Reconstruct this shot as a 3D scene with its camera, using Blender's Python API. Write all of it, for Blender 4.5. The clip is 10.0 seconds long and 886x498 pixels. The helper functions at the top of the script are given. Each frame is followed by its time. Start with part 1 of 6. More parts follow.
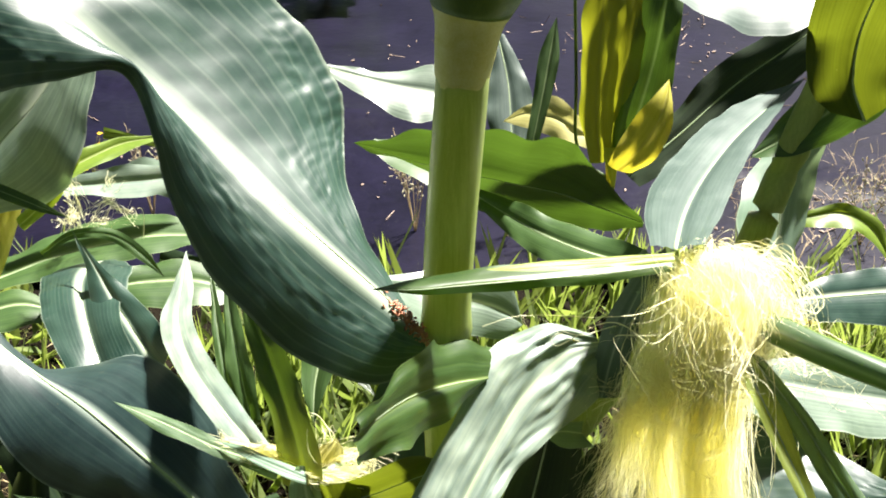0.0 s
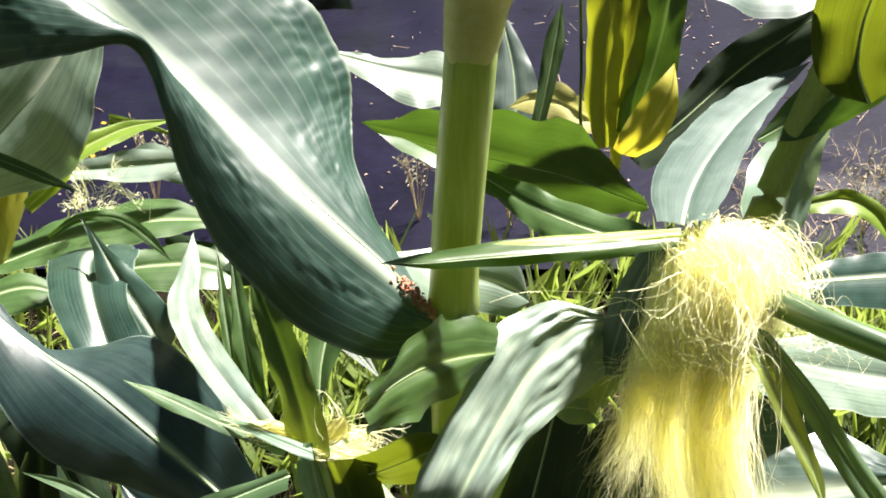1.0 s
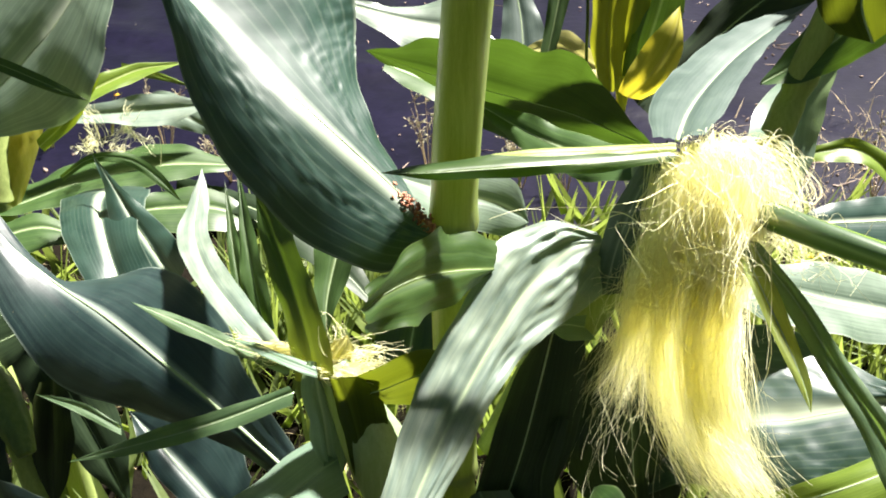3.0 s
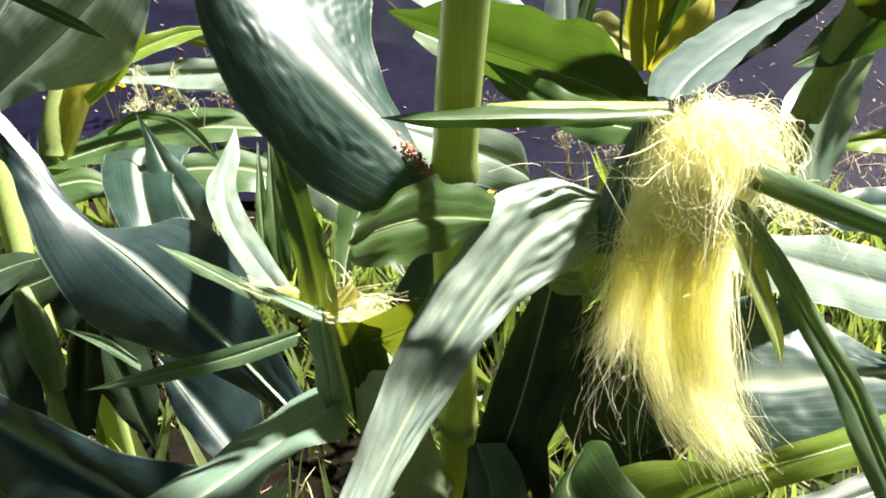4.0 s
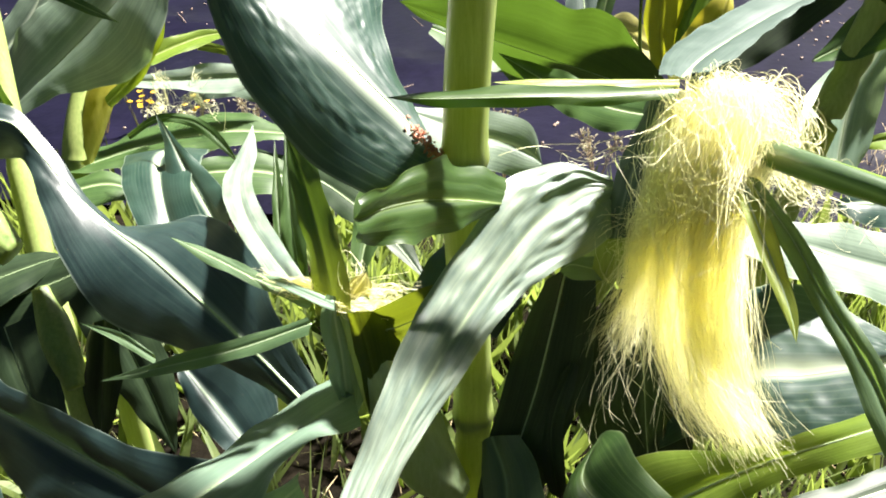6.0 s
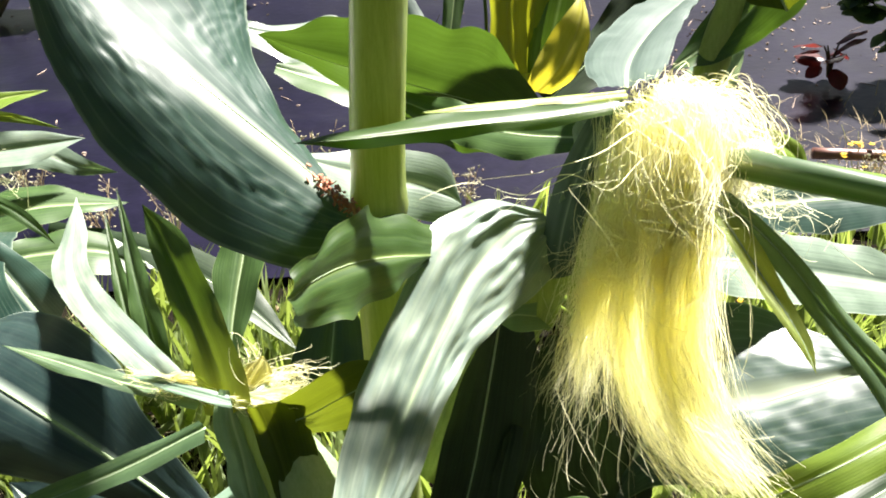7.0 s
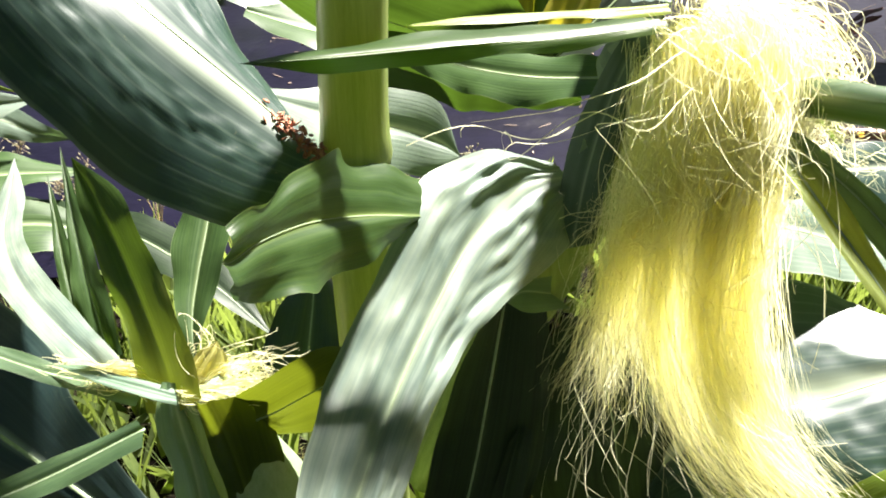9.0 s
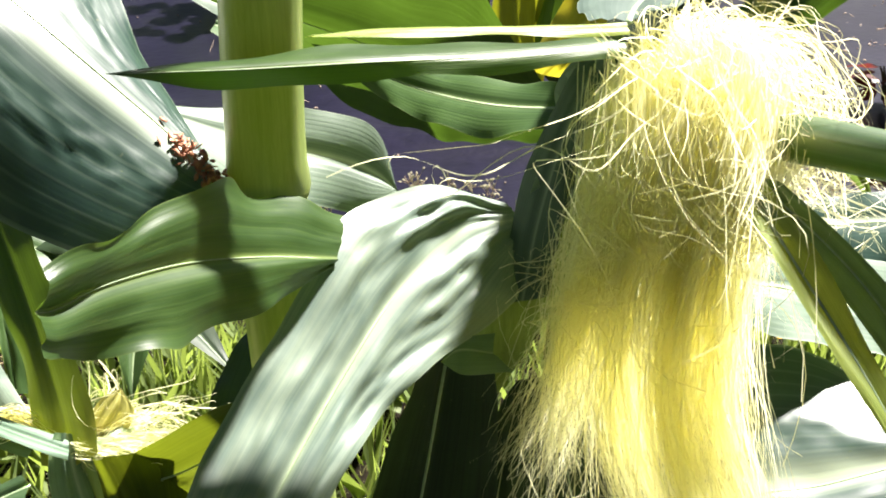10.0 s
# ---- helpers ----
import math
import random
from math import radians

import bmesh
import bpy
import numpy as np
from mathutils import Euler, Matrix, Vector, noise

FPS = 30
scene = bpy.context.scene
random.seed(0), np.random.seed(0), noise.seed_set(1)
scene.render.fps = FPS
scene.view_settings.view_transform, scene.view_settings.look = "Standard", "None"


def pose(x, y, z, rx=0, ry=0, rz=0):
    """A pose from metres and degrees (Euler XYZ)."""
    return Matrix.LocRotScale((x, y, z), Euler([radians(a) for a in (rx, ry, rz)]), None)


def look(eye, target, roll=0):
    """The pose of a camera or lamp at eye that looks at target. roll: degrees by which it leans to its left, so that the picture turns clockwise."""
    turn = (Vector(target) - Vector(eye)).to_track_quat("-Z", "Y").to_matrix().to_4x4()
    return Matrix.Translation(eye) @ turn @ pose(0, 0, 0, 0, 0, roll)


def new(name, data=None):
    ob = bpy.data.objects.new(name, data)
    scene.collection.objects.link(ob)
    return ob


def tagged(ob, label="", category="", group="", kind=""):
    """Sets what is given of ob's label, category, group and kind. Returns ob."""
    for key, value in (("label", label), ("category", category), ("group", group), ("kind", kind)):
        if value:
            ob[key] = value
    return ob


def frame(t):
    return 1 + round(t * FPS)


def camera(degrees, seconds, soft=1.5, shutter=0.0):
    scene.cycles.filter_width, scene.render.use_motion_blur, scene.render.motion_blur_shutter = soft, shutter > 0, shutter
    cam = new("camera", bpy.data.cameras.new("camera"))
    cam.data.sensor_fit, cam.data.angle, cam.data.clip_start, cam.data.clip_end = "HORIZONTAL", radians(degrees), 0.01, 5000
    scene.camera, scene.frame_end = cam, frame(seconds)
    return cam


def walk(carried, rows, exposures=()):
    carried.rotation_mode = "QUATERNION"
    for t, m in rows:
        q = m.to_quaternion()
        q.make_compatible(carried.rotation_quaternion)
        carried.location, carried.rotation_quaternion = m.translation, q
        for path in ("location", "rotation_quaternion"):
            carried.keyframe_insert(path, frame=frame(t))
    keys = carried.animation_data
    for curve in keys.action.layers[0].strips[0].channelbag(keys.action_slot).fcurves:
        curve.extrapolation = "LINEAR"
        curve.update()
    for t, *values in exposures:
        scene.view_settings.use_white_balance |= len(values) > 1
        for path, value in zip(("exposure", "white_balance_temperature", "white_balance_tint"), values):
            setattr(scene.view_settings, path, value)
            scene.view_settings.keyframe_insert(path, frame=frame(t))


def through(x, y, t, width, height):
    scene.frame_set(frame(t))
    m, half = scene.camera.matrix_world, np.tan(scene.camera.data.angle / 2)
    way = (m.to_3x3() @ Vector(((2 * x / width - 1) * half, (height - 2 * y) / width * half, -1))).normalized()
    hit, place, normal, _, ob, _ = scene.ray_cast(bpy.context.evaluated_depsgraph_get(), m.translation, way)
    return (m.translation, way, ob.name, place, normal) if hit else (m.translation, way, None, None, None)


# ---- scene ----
# The camera, carried by hand round the ear: seconds, place in metres, turn in degrees.
cam = camera(47.56, 10.0, soft=1.9)
PATH = [
    (0.0, 0.0065, 0.0051, 0.9553, 58.24, 0.10, 0.15),
    (0.5, 0.0054, 0.0005, 0.9540, 58.18, 0.27, 0.37),
    (1.0, 0.0038, -0.0020, 0.9493, 57.93, 0.07, 0.30),
    (1.5, 0.0032, -0.0069, 0.9450, 57.61, 0.01, 0.28),
    (2.0, 0.0038, -0.0127, 0.9410, 57.24, 0.15, 0.34),
    (2.5, 0.0042, -0.0190, 0.9360, 56.88, 0.36, 0.34),
    (4.0, 0.0459, -0.0537, 0.9201, 56.44, -0.09, 5.74),
    (4.5, 0.0677, -0.0737, 0.9182, 56.97, 0.70, 8.49),
    (5.0, 0.0808, -0.0897, 0.9174, 57.01, 0.93, 10.19),
    (6.5, 0.0285, -0.0272, 0.8843, 58.83, 1.00, 1.61),
    (7.0, -0.0088, 0.0127, 0.8667, 59.92, 1.02, -6.87),
    (7.5, -0.0493, 0.0502, 0.8588, 59.19, 1.25, -14.45),
    (8.0, -0.0662, 0.0613, 0.8486, 59.90, 1.96, -17.12),
    (8.5, -0.0415, 0.0729, 0.8332, 59.82, 2.19, -14.39),
    (9.0, 0.0006, 0.0822, 0.8141, 59.29, 0.80, -6.88),
    (9.5, 0.0202, 0.1019, 0.7960, 59.37, -0.30, -4.11),
    (10.0, 0.0404, 0.1228, 0.7949, 61.01, -0.19, -3.83),
]
walk(cam, [(t, pose(x, y, z, rx, ry, rz)) for t, x, y, z, rx, ry, rz in PATH], [(0.0, 2.45), (2.5, 2.42), (4.5, 2.40), (5.2, 2.52), (6.5, 2.62), (8.0, 2.40), (9.0, 2.48), (10.0, 2.46)])

# ---- light ----
world = bpy.data.worlds.new("sky")
scene.world = world
world.use_nodes = True
wn = world.node_tree.nodes
sky = wn.new("ShaderNodeTexSky")
sky.sky_type = "NISHITA"
sky.sun_disc = False
SUN_UP, SUN_TURN = 56.0, 43.0  # degrees above the horizon, degrees from +y towards +x
sky.sun_elevation = radians(SUN_UP)
sky.sun_rotation = radians(SUN_TURN)
world.node_tree.links.new(sky.outputs["Color"], wn["Background"].inputs["Color"])
wn["Background"].inputs["Strength"].default_value = 0.005
sun = new("sun", bpy.data.lights.new("sun", "SUN"))
sun.data.energy = 5.0
sun.data.angle = radians(4.0)
sun.data.color = (1.0, 0.945, 0.875)
sun.matrix_world = look((0, 0, 0), (-math.sin(radians(SUN_TURN)) * math.cos(radians(SUN_UP)), -math.cos(radians(SUN_TURN)) * math.cos(radians(SUN_UP)), -math.sin(radians(SUN_UP))))


# ---- materials ----
def nodes_of(name):
    m = bpy.data.materials.new(name)
    m.use_nodes = True
    nt = m.node_tree
    return m, nt, nt.nodes["Principled BSDF"], nt.nodes["Material Output"]


def node(nt, kind, **values):
    n = nt.nodes.new(kind)
    for key, value in values.items():
        n.inputs[key].default_value = value
    return n


def calc(nt, op, a, b=0.5, c=0.5, clamp=False):
    n = nt.nodes.new("ShaderNodeMath")
    n.operation = op
    n.use_clamp = clamp
    for i, v in enumerate((a, b, c)):
        if isinstance(v, (int, float)):
            n.inputs[i].default_value = v
        else:
            nt.links.new(v, n.inputs[i])
    return n.outputs[0]


def ramp(nt, fac, *stops):
    n = nt.nodes.new("ShaderNodeValToRGB")
    el = n.color_ramp.elements
    while len(el) < len(stops):
        el.new(0.5)
    for e, (p, col) in zip(el, stops):
        e.position = p
        e.color = (*col, 1) if len(col) == 3 else col
    nt.links.new(fac, n.inputs["Fac"])
    return n.outputs["Color"]


def mix(nt, fac, a, b, mode="MIX"):
    n = nt.nodes.new("ShaderNodeMix")
    n.data_type = "RGBA"
    n.blend_type = mode
    for i, v in ((0, fac), (6, a), (7, b)):
        if isinstance(v, (int, float)):
            n.inputs[i].default_value = v
        elif isinstance(v, tuple):
            n.inputs[i].default_value = (*v, 1)
        else:
            nt.links.new(v, n.inputs[i])
    return n.outputs[2]


def leaf_material(name, dark, light, glow, rib, rough=0.36, through=0.35, stripes=1.0, gloss=0.5, lumps=0.25, coat=0.0, ridges=0.015, lines=0.05, base=None, reach=0.03, band_wide=0.059, band_at=0.5, band_by=0.85):
    """Blade of a grass-like leaf: long parallel veins, a pale midrib band and margin, light shining through."""
    m, nt, p, out = nodes_of(name)
    uv = nt.nodes.new("ShaderNodeUVMap")
    split = nt.nodes.new("ShaderNodeSeparateXYZ")
    nt.links.new(uv.outputs["UV"], split.inputs[0])
    u, v = split.outputs["X"], split.outputs["Y"]
    off = calc(nt, "ABSOLUTE", calc(nt, "SUBTRACT", u, 0.5))
    info = nt.nodes.new("ShaderNodeObjectInfo")
    seed = calc(nt, "MULTIPLY", info.outputs["Random"], 40.0)

    def streak(across, along, detail=3.0):
        c = nt.nodes.new("ShaderNodeCombineXYZ")
        nt.links.new(calc(nt, "MULTIPLY", u, across), c.inputs[0])
        nt.links.new(calc(nt, "MULTIPLY", v, along), c.inputs[1])
        nt.links.new(seed, c.inputs[2])
        t = node(nt, "ShaderNodeTexNoise", Scale=1.0, Detail=detail, Roughness=0.6)
        nt.links.new(c.outputs[0], t.inputs["Vector"])
        return t.outputs["Fac"]

    fine, broad = streak(70.0, 3.0), streak(16.0, 5.0, 2.0)
    coord = nt.nodes.new("ShaderNodeTexCoord")
    blot = node(nt, "ShaderNodeTexNoise", Scale=38.0, Detail=4.0, Roughness=0.65)
    nt.links.new(coord.outputs["Object"], blot.inputs["Vector"])
    speck = node(nt, "ShaderNodeTexNoise", Scale=420.0, Detail=2.0, Roughness=0.6)
    nt.links.new(coord.outputs["Object"], speck.inputs["Vector"])
    veins = calc(nt, "ADD", calc(nt, "MULTIPLY", fine, 0.55 * stripes), calc(nt, "MULTIPLY", broad, 0.45))
    tone = calc(nt, "ADD", veins, calc(nt, "MULTIPLY", calc(nt, "SUBTRACT", blot.outputs["Fac"], 0.5), 0.5))
    col = ramp(nt, tone, (0.30, dark), (0.72, light))
    # thin pale veins, fading in and out along the blade
    wave = calc(nt, "SINE", calc(nt, "ADD", calc(nt, "MULTIPLY", u, 128.0), calc(nt, "MULTIPLY", broad, 2.0)))
    thread = calc(nt, "MULTIPLY", calc(nt, "SUBTRACT", wave, 0.72, clamp=True), 4.0, clamp=True)
    thread = calc(nt, "MULTIPLY", thread, lines * 1.6)
    col = mix(nt, thread, col, rib)
    # pale midrib, shading off into the blade; narrow pale margin
    aside = calc(nt, "ABSOLUTE", calc(nt, "SUBTRACT", u, band_at))
    band = calc(nt, "SUBTRACT", 1.0, calc(nt, "DIVIDE", aside, band_wide), clamp=True)
    band = calc(nt, "MULTIPLY", calc(nt, "POWER", band, 1.5), band_by)
    rim = calc(nt, "MULTIPLY", calc(nt, "SUBTRACT", off, 0.485, clamp=True), 45.0, clamp=True)
    pale = calc(nt, "MAXIMUM", band, calc(nt, "MULTIPLY", rim, 0.5))
    col = mix(nt, pale, col, rib)
    if base:
        near = calc(nt, "SUBTRACT", 1.0, calc(nt, "DIVIDE", v, reach), clamp=True)
        col = mix(nt, calc(nt, "MULTIPLY", near, calc(nt, "ADD", 0.6, calc(nt, "MULTIPLY", broad, 0.5)), clamp=True), col, base)
    fleck = calc(nt, "MULTIPLY", calc(nt, "SUBTRACT", speck.outputs["Fac"], 0.72, clamp=True), 3.0, clamp=True)
    col = mix(nt, fleck, col, (0.30, 0.27, 0.14))
    nt.links.new(col, p.inputs["Base Color"])
    p.inputs["Specular IOR Level"].default_value = gloss
    p.inputs["Coat Weight"].default_value = coat
    p.inputs["Coat Roughness"].default_value = 0.36
    nt.links.new(calc(nt, "ADD", calc(nt, "MULTIPLY", calc(nt, "SUBTRACT", blot.outputs["Fac"], 0.5), 0.14), rough), p.inputs["Roughness"])
    bump = node(nt, "ShaderNodeBump", Strength=0.6, Distance=0.0012)
    lump = node(nt, "ShaderNodeTexNoise", Scale=115.0, Detail=0.0, Roughness=0.4)
    nt.links.new(coord.outputs["Object"], lump.inputs["Vector"])
    area = node(nt, "ShaderNodeTexNoise", Scale=17.0, Detail=1.0, Roughness=0.4)
    nt.links.new(coord.outputs["Object"], area.inputs["Vector"])
    patch = calc(nt, "MULTIPLY", calc(nt, "SUBTRACT", area.outputs["Fac"], 0.47, clamp=True), 7.0, clamp=True)
    rough_lumps = calc(nt, "MULTIPLY", calc(nt, "MULTIPLY", lump.outputs["Fac"], patch), lumps)
    ridge = calc(nt, "MULTIPLY", calc(nt, "SINE", calc(nt, "ADD", calc(nt, "MULTIPLY", u, 105.0), calc(nt, "MULTIPLY", broad, 5.0))), ridges)
    height = calc(nt, "ADD", calc(nt, "ADD", ridge, calc(nt, "MULTIPLY", fine, 0.07)), calc(nt, "ADD", calc(nt, "MULTIPLY", blot.outputs["Fac"], 0.05), rough_lumps))
    nt.links.new(height, bump.inputs["Height"])
    nt.links.new(bump.outputs["Normal"], p.inputs["Normal"])
    thin = nt.nodes.new("ShaderNodeBsdfTranslucent")
    nt.links.new(mix(nt, 0.6, glow, mix(nt, 0.5, col, glow, "MULTIPLY")), thin.inputs["Color"])
    nt.links.new(bump.outputs["Normal"], thin.inputs["Normal"])
    blend = nt.nodes.new("ShaderNodeMixShader")
    nt.links.new(calc(nt, "MULTIPLY", calc(nt, "ADD", calc(nt, "MULTIPLY", fine, 0.6), 0.7), through), blend.inputs["Fac"])
    nt.links.new(p.outputs[0], blend.inputs[1])
    nt.links.new(thin.outputs[0], blend.inputs[2])
    nt.links.new(blend.outputs[0], out.inputs["Surface"])
    return m


LEAF = {
    # wide off-centre midrib band: pale rib plus painted sun sheen beside it
    "leaf_blue": leaf_material("blue_green_leaf", (0.008, 0.030, 0.022), (0.034, 0.075, 0.054), (0.18, 0.36, 0.04), (0.50, 0.57, 0.44), rough=0.40, through=0.16, stripes=0.6, gloss=0.7, lumps=0.5, coat=0.35, ridges=0.012, lines=0.034, band_wide=0.085, band_at=0.475, band_by=0.95),
    "leaf_back": leaf_material("backlit_leaf", (0.014, 0.040, 0.010), (0.050, 0.095, 0.028), (0.13, 0.24, 0.012), (0.08, 0.13, 0.03), rough=0.46, through=0.30, gloss=0.6),
    "leaf_green": leaf_material("green_leaf", (0.016, 0.046, 0.010), (0.062, 0.120, 0.030), (0.22, 0.40, 0.02), (0.36, 0.44, 0.22), rough=0.46, through=0.30, gloss=0.6, coat=0.1),
    # darker copy of leaf_blue; lower-left shade is painted into the base colour
    "leaf_blue_shaded": leaf_material("shaded_blue_leaf", (0.004, 0.013, 0.014), (0.018, 0.040, 0.036), (0.12, 0.24, 0.05), (0.42, 0.50, 0.42), rough=0.42, through=0.06, gloss=0.7, lumps=0.3, coat=0.25, ridges=0.008, lines=0.008),
    # green leaf darkened by hand for blades that stand in shade
    "leaf_shaded": leaf_material("shaded_green_leaf", (0.010, 0.030, 0.008), (0.040, 0.075, 0.022), (0.16, 0.30, 0.03), (0.15, 0.21, 0.09), rough=0.40, through=0.16, gloss=0.8, coat=0.2),
    # darkened copy of the leaf green: shade is put into its colour
    "leaf_in_shade": leaf_material("shade_dark_leaf", (0.006, 0.016, 0.006), (0.022, 0.040, 0.015), (0.06, 0.11, 0.01), (0.06, 0.09, 0.04), rough=0.55, through=0.05, gloss=0.4),
    "leaf_pale": leaf_material("pale_leaf", (0.045, 0.080, 0.052), (0.17, 0.24, 0.17), (0.26, 0.42, 0.10), (0.60, 0.65, 0.52), rough=0.50, through=0.24, gloss=1.0, coat=0.6),
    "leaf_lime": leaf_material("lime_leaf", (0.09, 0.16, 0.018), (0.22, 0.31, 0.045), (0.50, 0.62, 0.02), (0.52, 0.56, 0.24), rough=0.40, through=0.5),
    "leaf_fresh": leaf_material("fresh_green_leaf", (0.018, 0.050, 0.012), (0.065, 0.118, 0.030), (0.25, 0.42, 0.03), (0.20, 0.26, 0.07), rough=0.38, through=0.48, gloss=0.8, coat=0.2),
    "husk_green": leaf_material("husk_green", (0.030, 0.075, 0.032), (0.125, 0.200, 0.095), (0.34, 0.50, 0.07), (0.46, 0.53, 0.32), rough=0.40, through=0.45, gloss=0.9, coat=0.3),
    "husk_frost": leaf_material("husk_frost", (0.045, 0.075, 0.062), (0.12, 0.165, 0.14), (0.14, 0.22, 0.08), (0.24, 0.29, 0.24), rough=0.5, through=0.20, stripes=0.4, gloss=0.5, coat=0.05, lumps=0.1),
    "husk_pale": leaf_material("husk_pale", (0.13, 0.185, 0.155), (0.34, 0.40, 0.30), (0.34, 0.48, 0.14), (0.38, 0.44, 0.30), rough=0.48, through=0.30, stripes=0.7, gloss=0.6, coat=0.05, lumps=0.1),
    "husk_wan": leaf_material("husk_wan", (0.17, 0.26, 0.19), (0.35, 0.46, 0.35), (0.46, 0.60, 0.25), (0.52, 0.57, 0.42), rough=0.42, through=0.38, stripes=0.4, gloss=0.8, coat=0.2),
    # bright base yellow holds sunlight shining through the back ear's husk
    "husk_lit_yellow": leaf_material("husk_lit_yellow", (0.45, 0.42, 0.04), (0.68, 0.62, 0.12), (0.90, 0.78, 0.03), (0.70, 0.64, 0.20), rough=0.45, through=0.5),
    "husk_cream": leaf_material("husk_cream", (0.34, 0.32, 0.10), (0.60, 0.57, 0.26), (0.85, 0.80, 0.28), (0.75, 0.72, 0.42), rough=0.45, through=0.45, stripes=0.8),
    # streaks of yellow base colour paint backlight on the ear's husk blades
    "husk_streak": leaf_material("husk_streak", (0.08, 0.15, 0.012), (0.46, 0.48, 0.06), (0.80, 0.84, 0.03), (0.58, 0.56, 0.16), rough=0.42, through=0.55, stripes=1.8),
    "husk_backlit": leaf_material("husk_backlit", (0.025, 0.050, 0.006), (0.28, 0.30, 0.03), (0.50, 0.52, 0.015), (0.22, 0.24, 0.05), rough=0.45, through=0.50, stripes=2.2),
    "husk_blade": leaf_material("husk_blade", (0.014, 0.040, 0.008), (0.060, 0.110, 0.020), (0.22, 0.36, 0.02), (0.12, 0.18, 0.05), rough=0.42, through=0.30, gloss=0.6, base=(0.46, 0.42, 0.05), reach=0.055),
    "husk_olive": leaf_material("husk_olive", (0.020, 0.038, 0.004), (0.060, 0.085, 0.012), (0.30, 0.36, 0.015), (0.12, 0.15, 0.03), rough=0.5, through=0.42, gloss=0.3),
    "husk_lime": leaf_material("husk_lime", (0.17, 0.25, 0.04), (0.38, 0.45, 0.11), (0.65, 0.66, 0.05), (0.38, 0.43, 0.13), rough=0.42, through=0.48),
}


def plain_material(name, dark, light, rough=0.5, scale=40.0, bump_by=0.3, bump_far=0.002, gloss=0.5, stretch=(1, 1, 1), through=0.0, glow=(0.5, 0.5, 0.1)):
    """A surface mottled at two scales."""
    m, nt, p, out = nodes_of(name)
    coord = nt.nodes.new("ShaderNodeTexCoord")
    mp = nt.nodes.new("ShaderNodeMapping")
    mp.inputs["Scale"].default_value = stretch
    nt.links.new(coord.outputs["Object"], mp.inputs["Vector"])
    big = node(nt, "ShaderNodeTexNoise", Scale=scale, Detail=5.0, Roughness=0.65)
    small = node(nt, "ShaderNodeTexNoise", Scale=scale * 9, Detail=3.0, Roughness=0.6)
    for t in (big, small):
        nt.links.new(mp.outputs["Vector"], t.inputs["Vector"])
    tone = calc(nt, "ADD", calc(nt, "MULTIPLY", big.outputs["Fac"], 0.65), calc(nt, "MULTIPLY", small.outputs["Fac"], 0.35))
    nt.links.new(ramp(nt, tone, (0.33, dark), (0.68, light)), p.inputs["Base Color"])
    p.inputs["Roughness"].default_value = rough
    p.inputs["Specular IOR Level"].default_value = gloss
    b = node(nt, "ShaderNodeBump", Strength=bump_by, Distance=bump_far)
    nt.links.new(tone, b.inputs["Height"])
    nt.links.new(b.outputs["Normal"], p.inputs["Normal"])
    if through:
        thin = node(nt, "ShaderNodeBsdfTranslucent", Color=(*glow, 1))
        blend = node(nt, "ShaderNodeMixShader", Fac=through)
        nt.links.new(p.outputs[0], blend.inputs[1])
        nt.links.new(thin.outputs[0], blend.inputs[2])
        nt.links.new(blend.outputs[0], out.inputs["Surface"])
    return m


RIB = plain_material("midrib", (0.20, 0.29, 0.15), (0.42, 0.50, 0.32), 0.35, 60, 0.2, 0.0005)
STALK = plain_material("stalk_skin", (0.20, 0.28, 0.085), (0.43, 0.50, 0.17), 0.34, 30, 0.25, 0.0006, stretch=(14, 14, 0.6), through=0.25, glow=(0.50, 0.58, 0.05))
NODE = plain_material("stalk_joint", (0.16, 0.21, 0.045), (0.32, 0.36, 0.10), 0.42, 60, 0.3, 0.0006)
COLLAR = plain_material("leaf_collar", (0.70, 0.62, 0.13), (0.90, 0.84, 0.36), 0.45, 120, 0.3, 0.0006, through=0.2, glow=(0.6, 0.6, 0.1))
HUSK = plain_material("ear_husk", (0.09, 0.16, 0.04), (0.26, 0.33, 0.10), 0.42, 30, 0.4, 0.001, stretch=(10, 10, 0.8), through=0.18, glow=(0.5, 0.55, 0.05))
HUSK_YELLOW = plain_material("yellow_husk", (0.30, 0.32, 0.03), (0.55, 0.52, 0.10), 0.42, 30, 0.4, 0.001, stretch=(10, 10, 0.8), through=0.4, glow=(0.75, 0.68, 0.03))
SILK = plain_material("corn_silk", (0.93, 0.89, 0.42), (0.97, 0.94, 0.58), 0.35, 200, 0.0, 0.001, through=0.78, glow=(1.0, 0.98, 0.66))
threads = SILK.node_tree
island = threads.nodes.new("ShaderNodeNewGeometry").outputs["Random Per Island"]
threads.links.new(ramp(threads, island, (0.0, (0.77, 0.70, 0.27)), (0.5, (0.935, 0.90, 0.50)), (1.0, (0.97, 0.95, 0.66))), threads.nodes["Principled BSDF"].inputs["Base Color"])
gap = threads.nodes.new("ShaderNodeBsdfTransparent")
thin_mix = node(threads, "ShaderNodeMixShader", Fac=0.28)
threads.links.new(threads.nodes["Material Output"].inputs["Surface"].links[0].from_socket, thin_mix.inputs[1])
threads.links.new(gap.outputs[0], thin_mix.inputs[2])
threads.links.new(thin_mix.outputs[0], threads.nodes["Material Output"].inputs["Surface"])
SILK_DARK = plain_material("dry_silk", (0.22, 0.07, 0.035), (0.60, 0.27, 0.16), 0.6, 300, 0.2, 0.001)
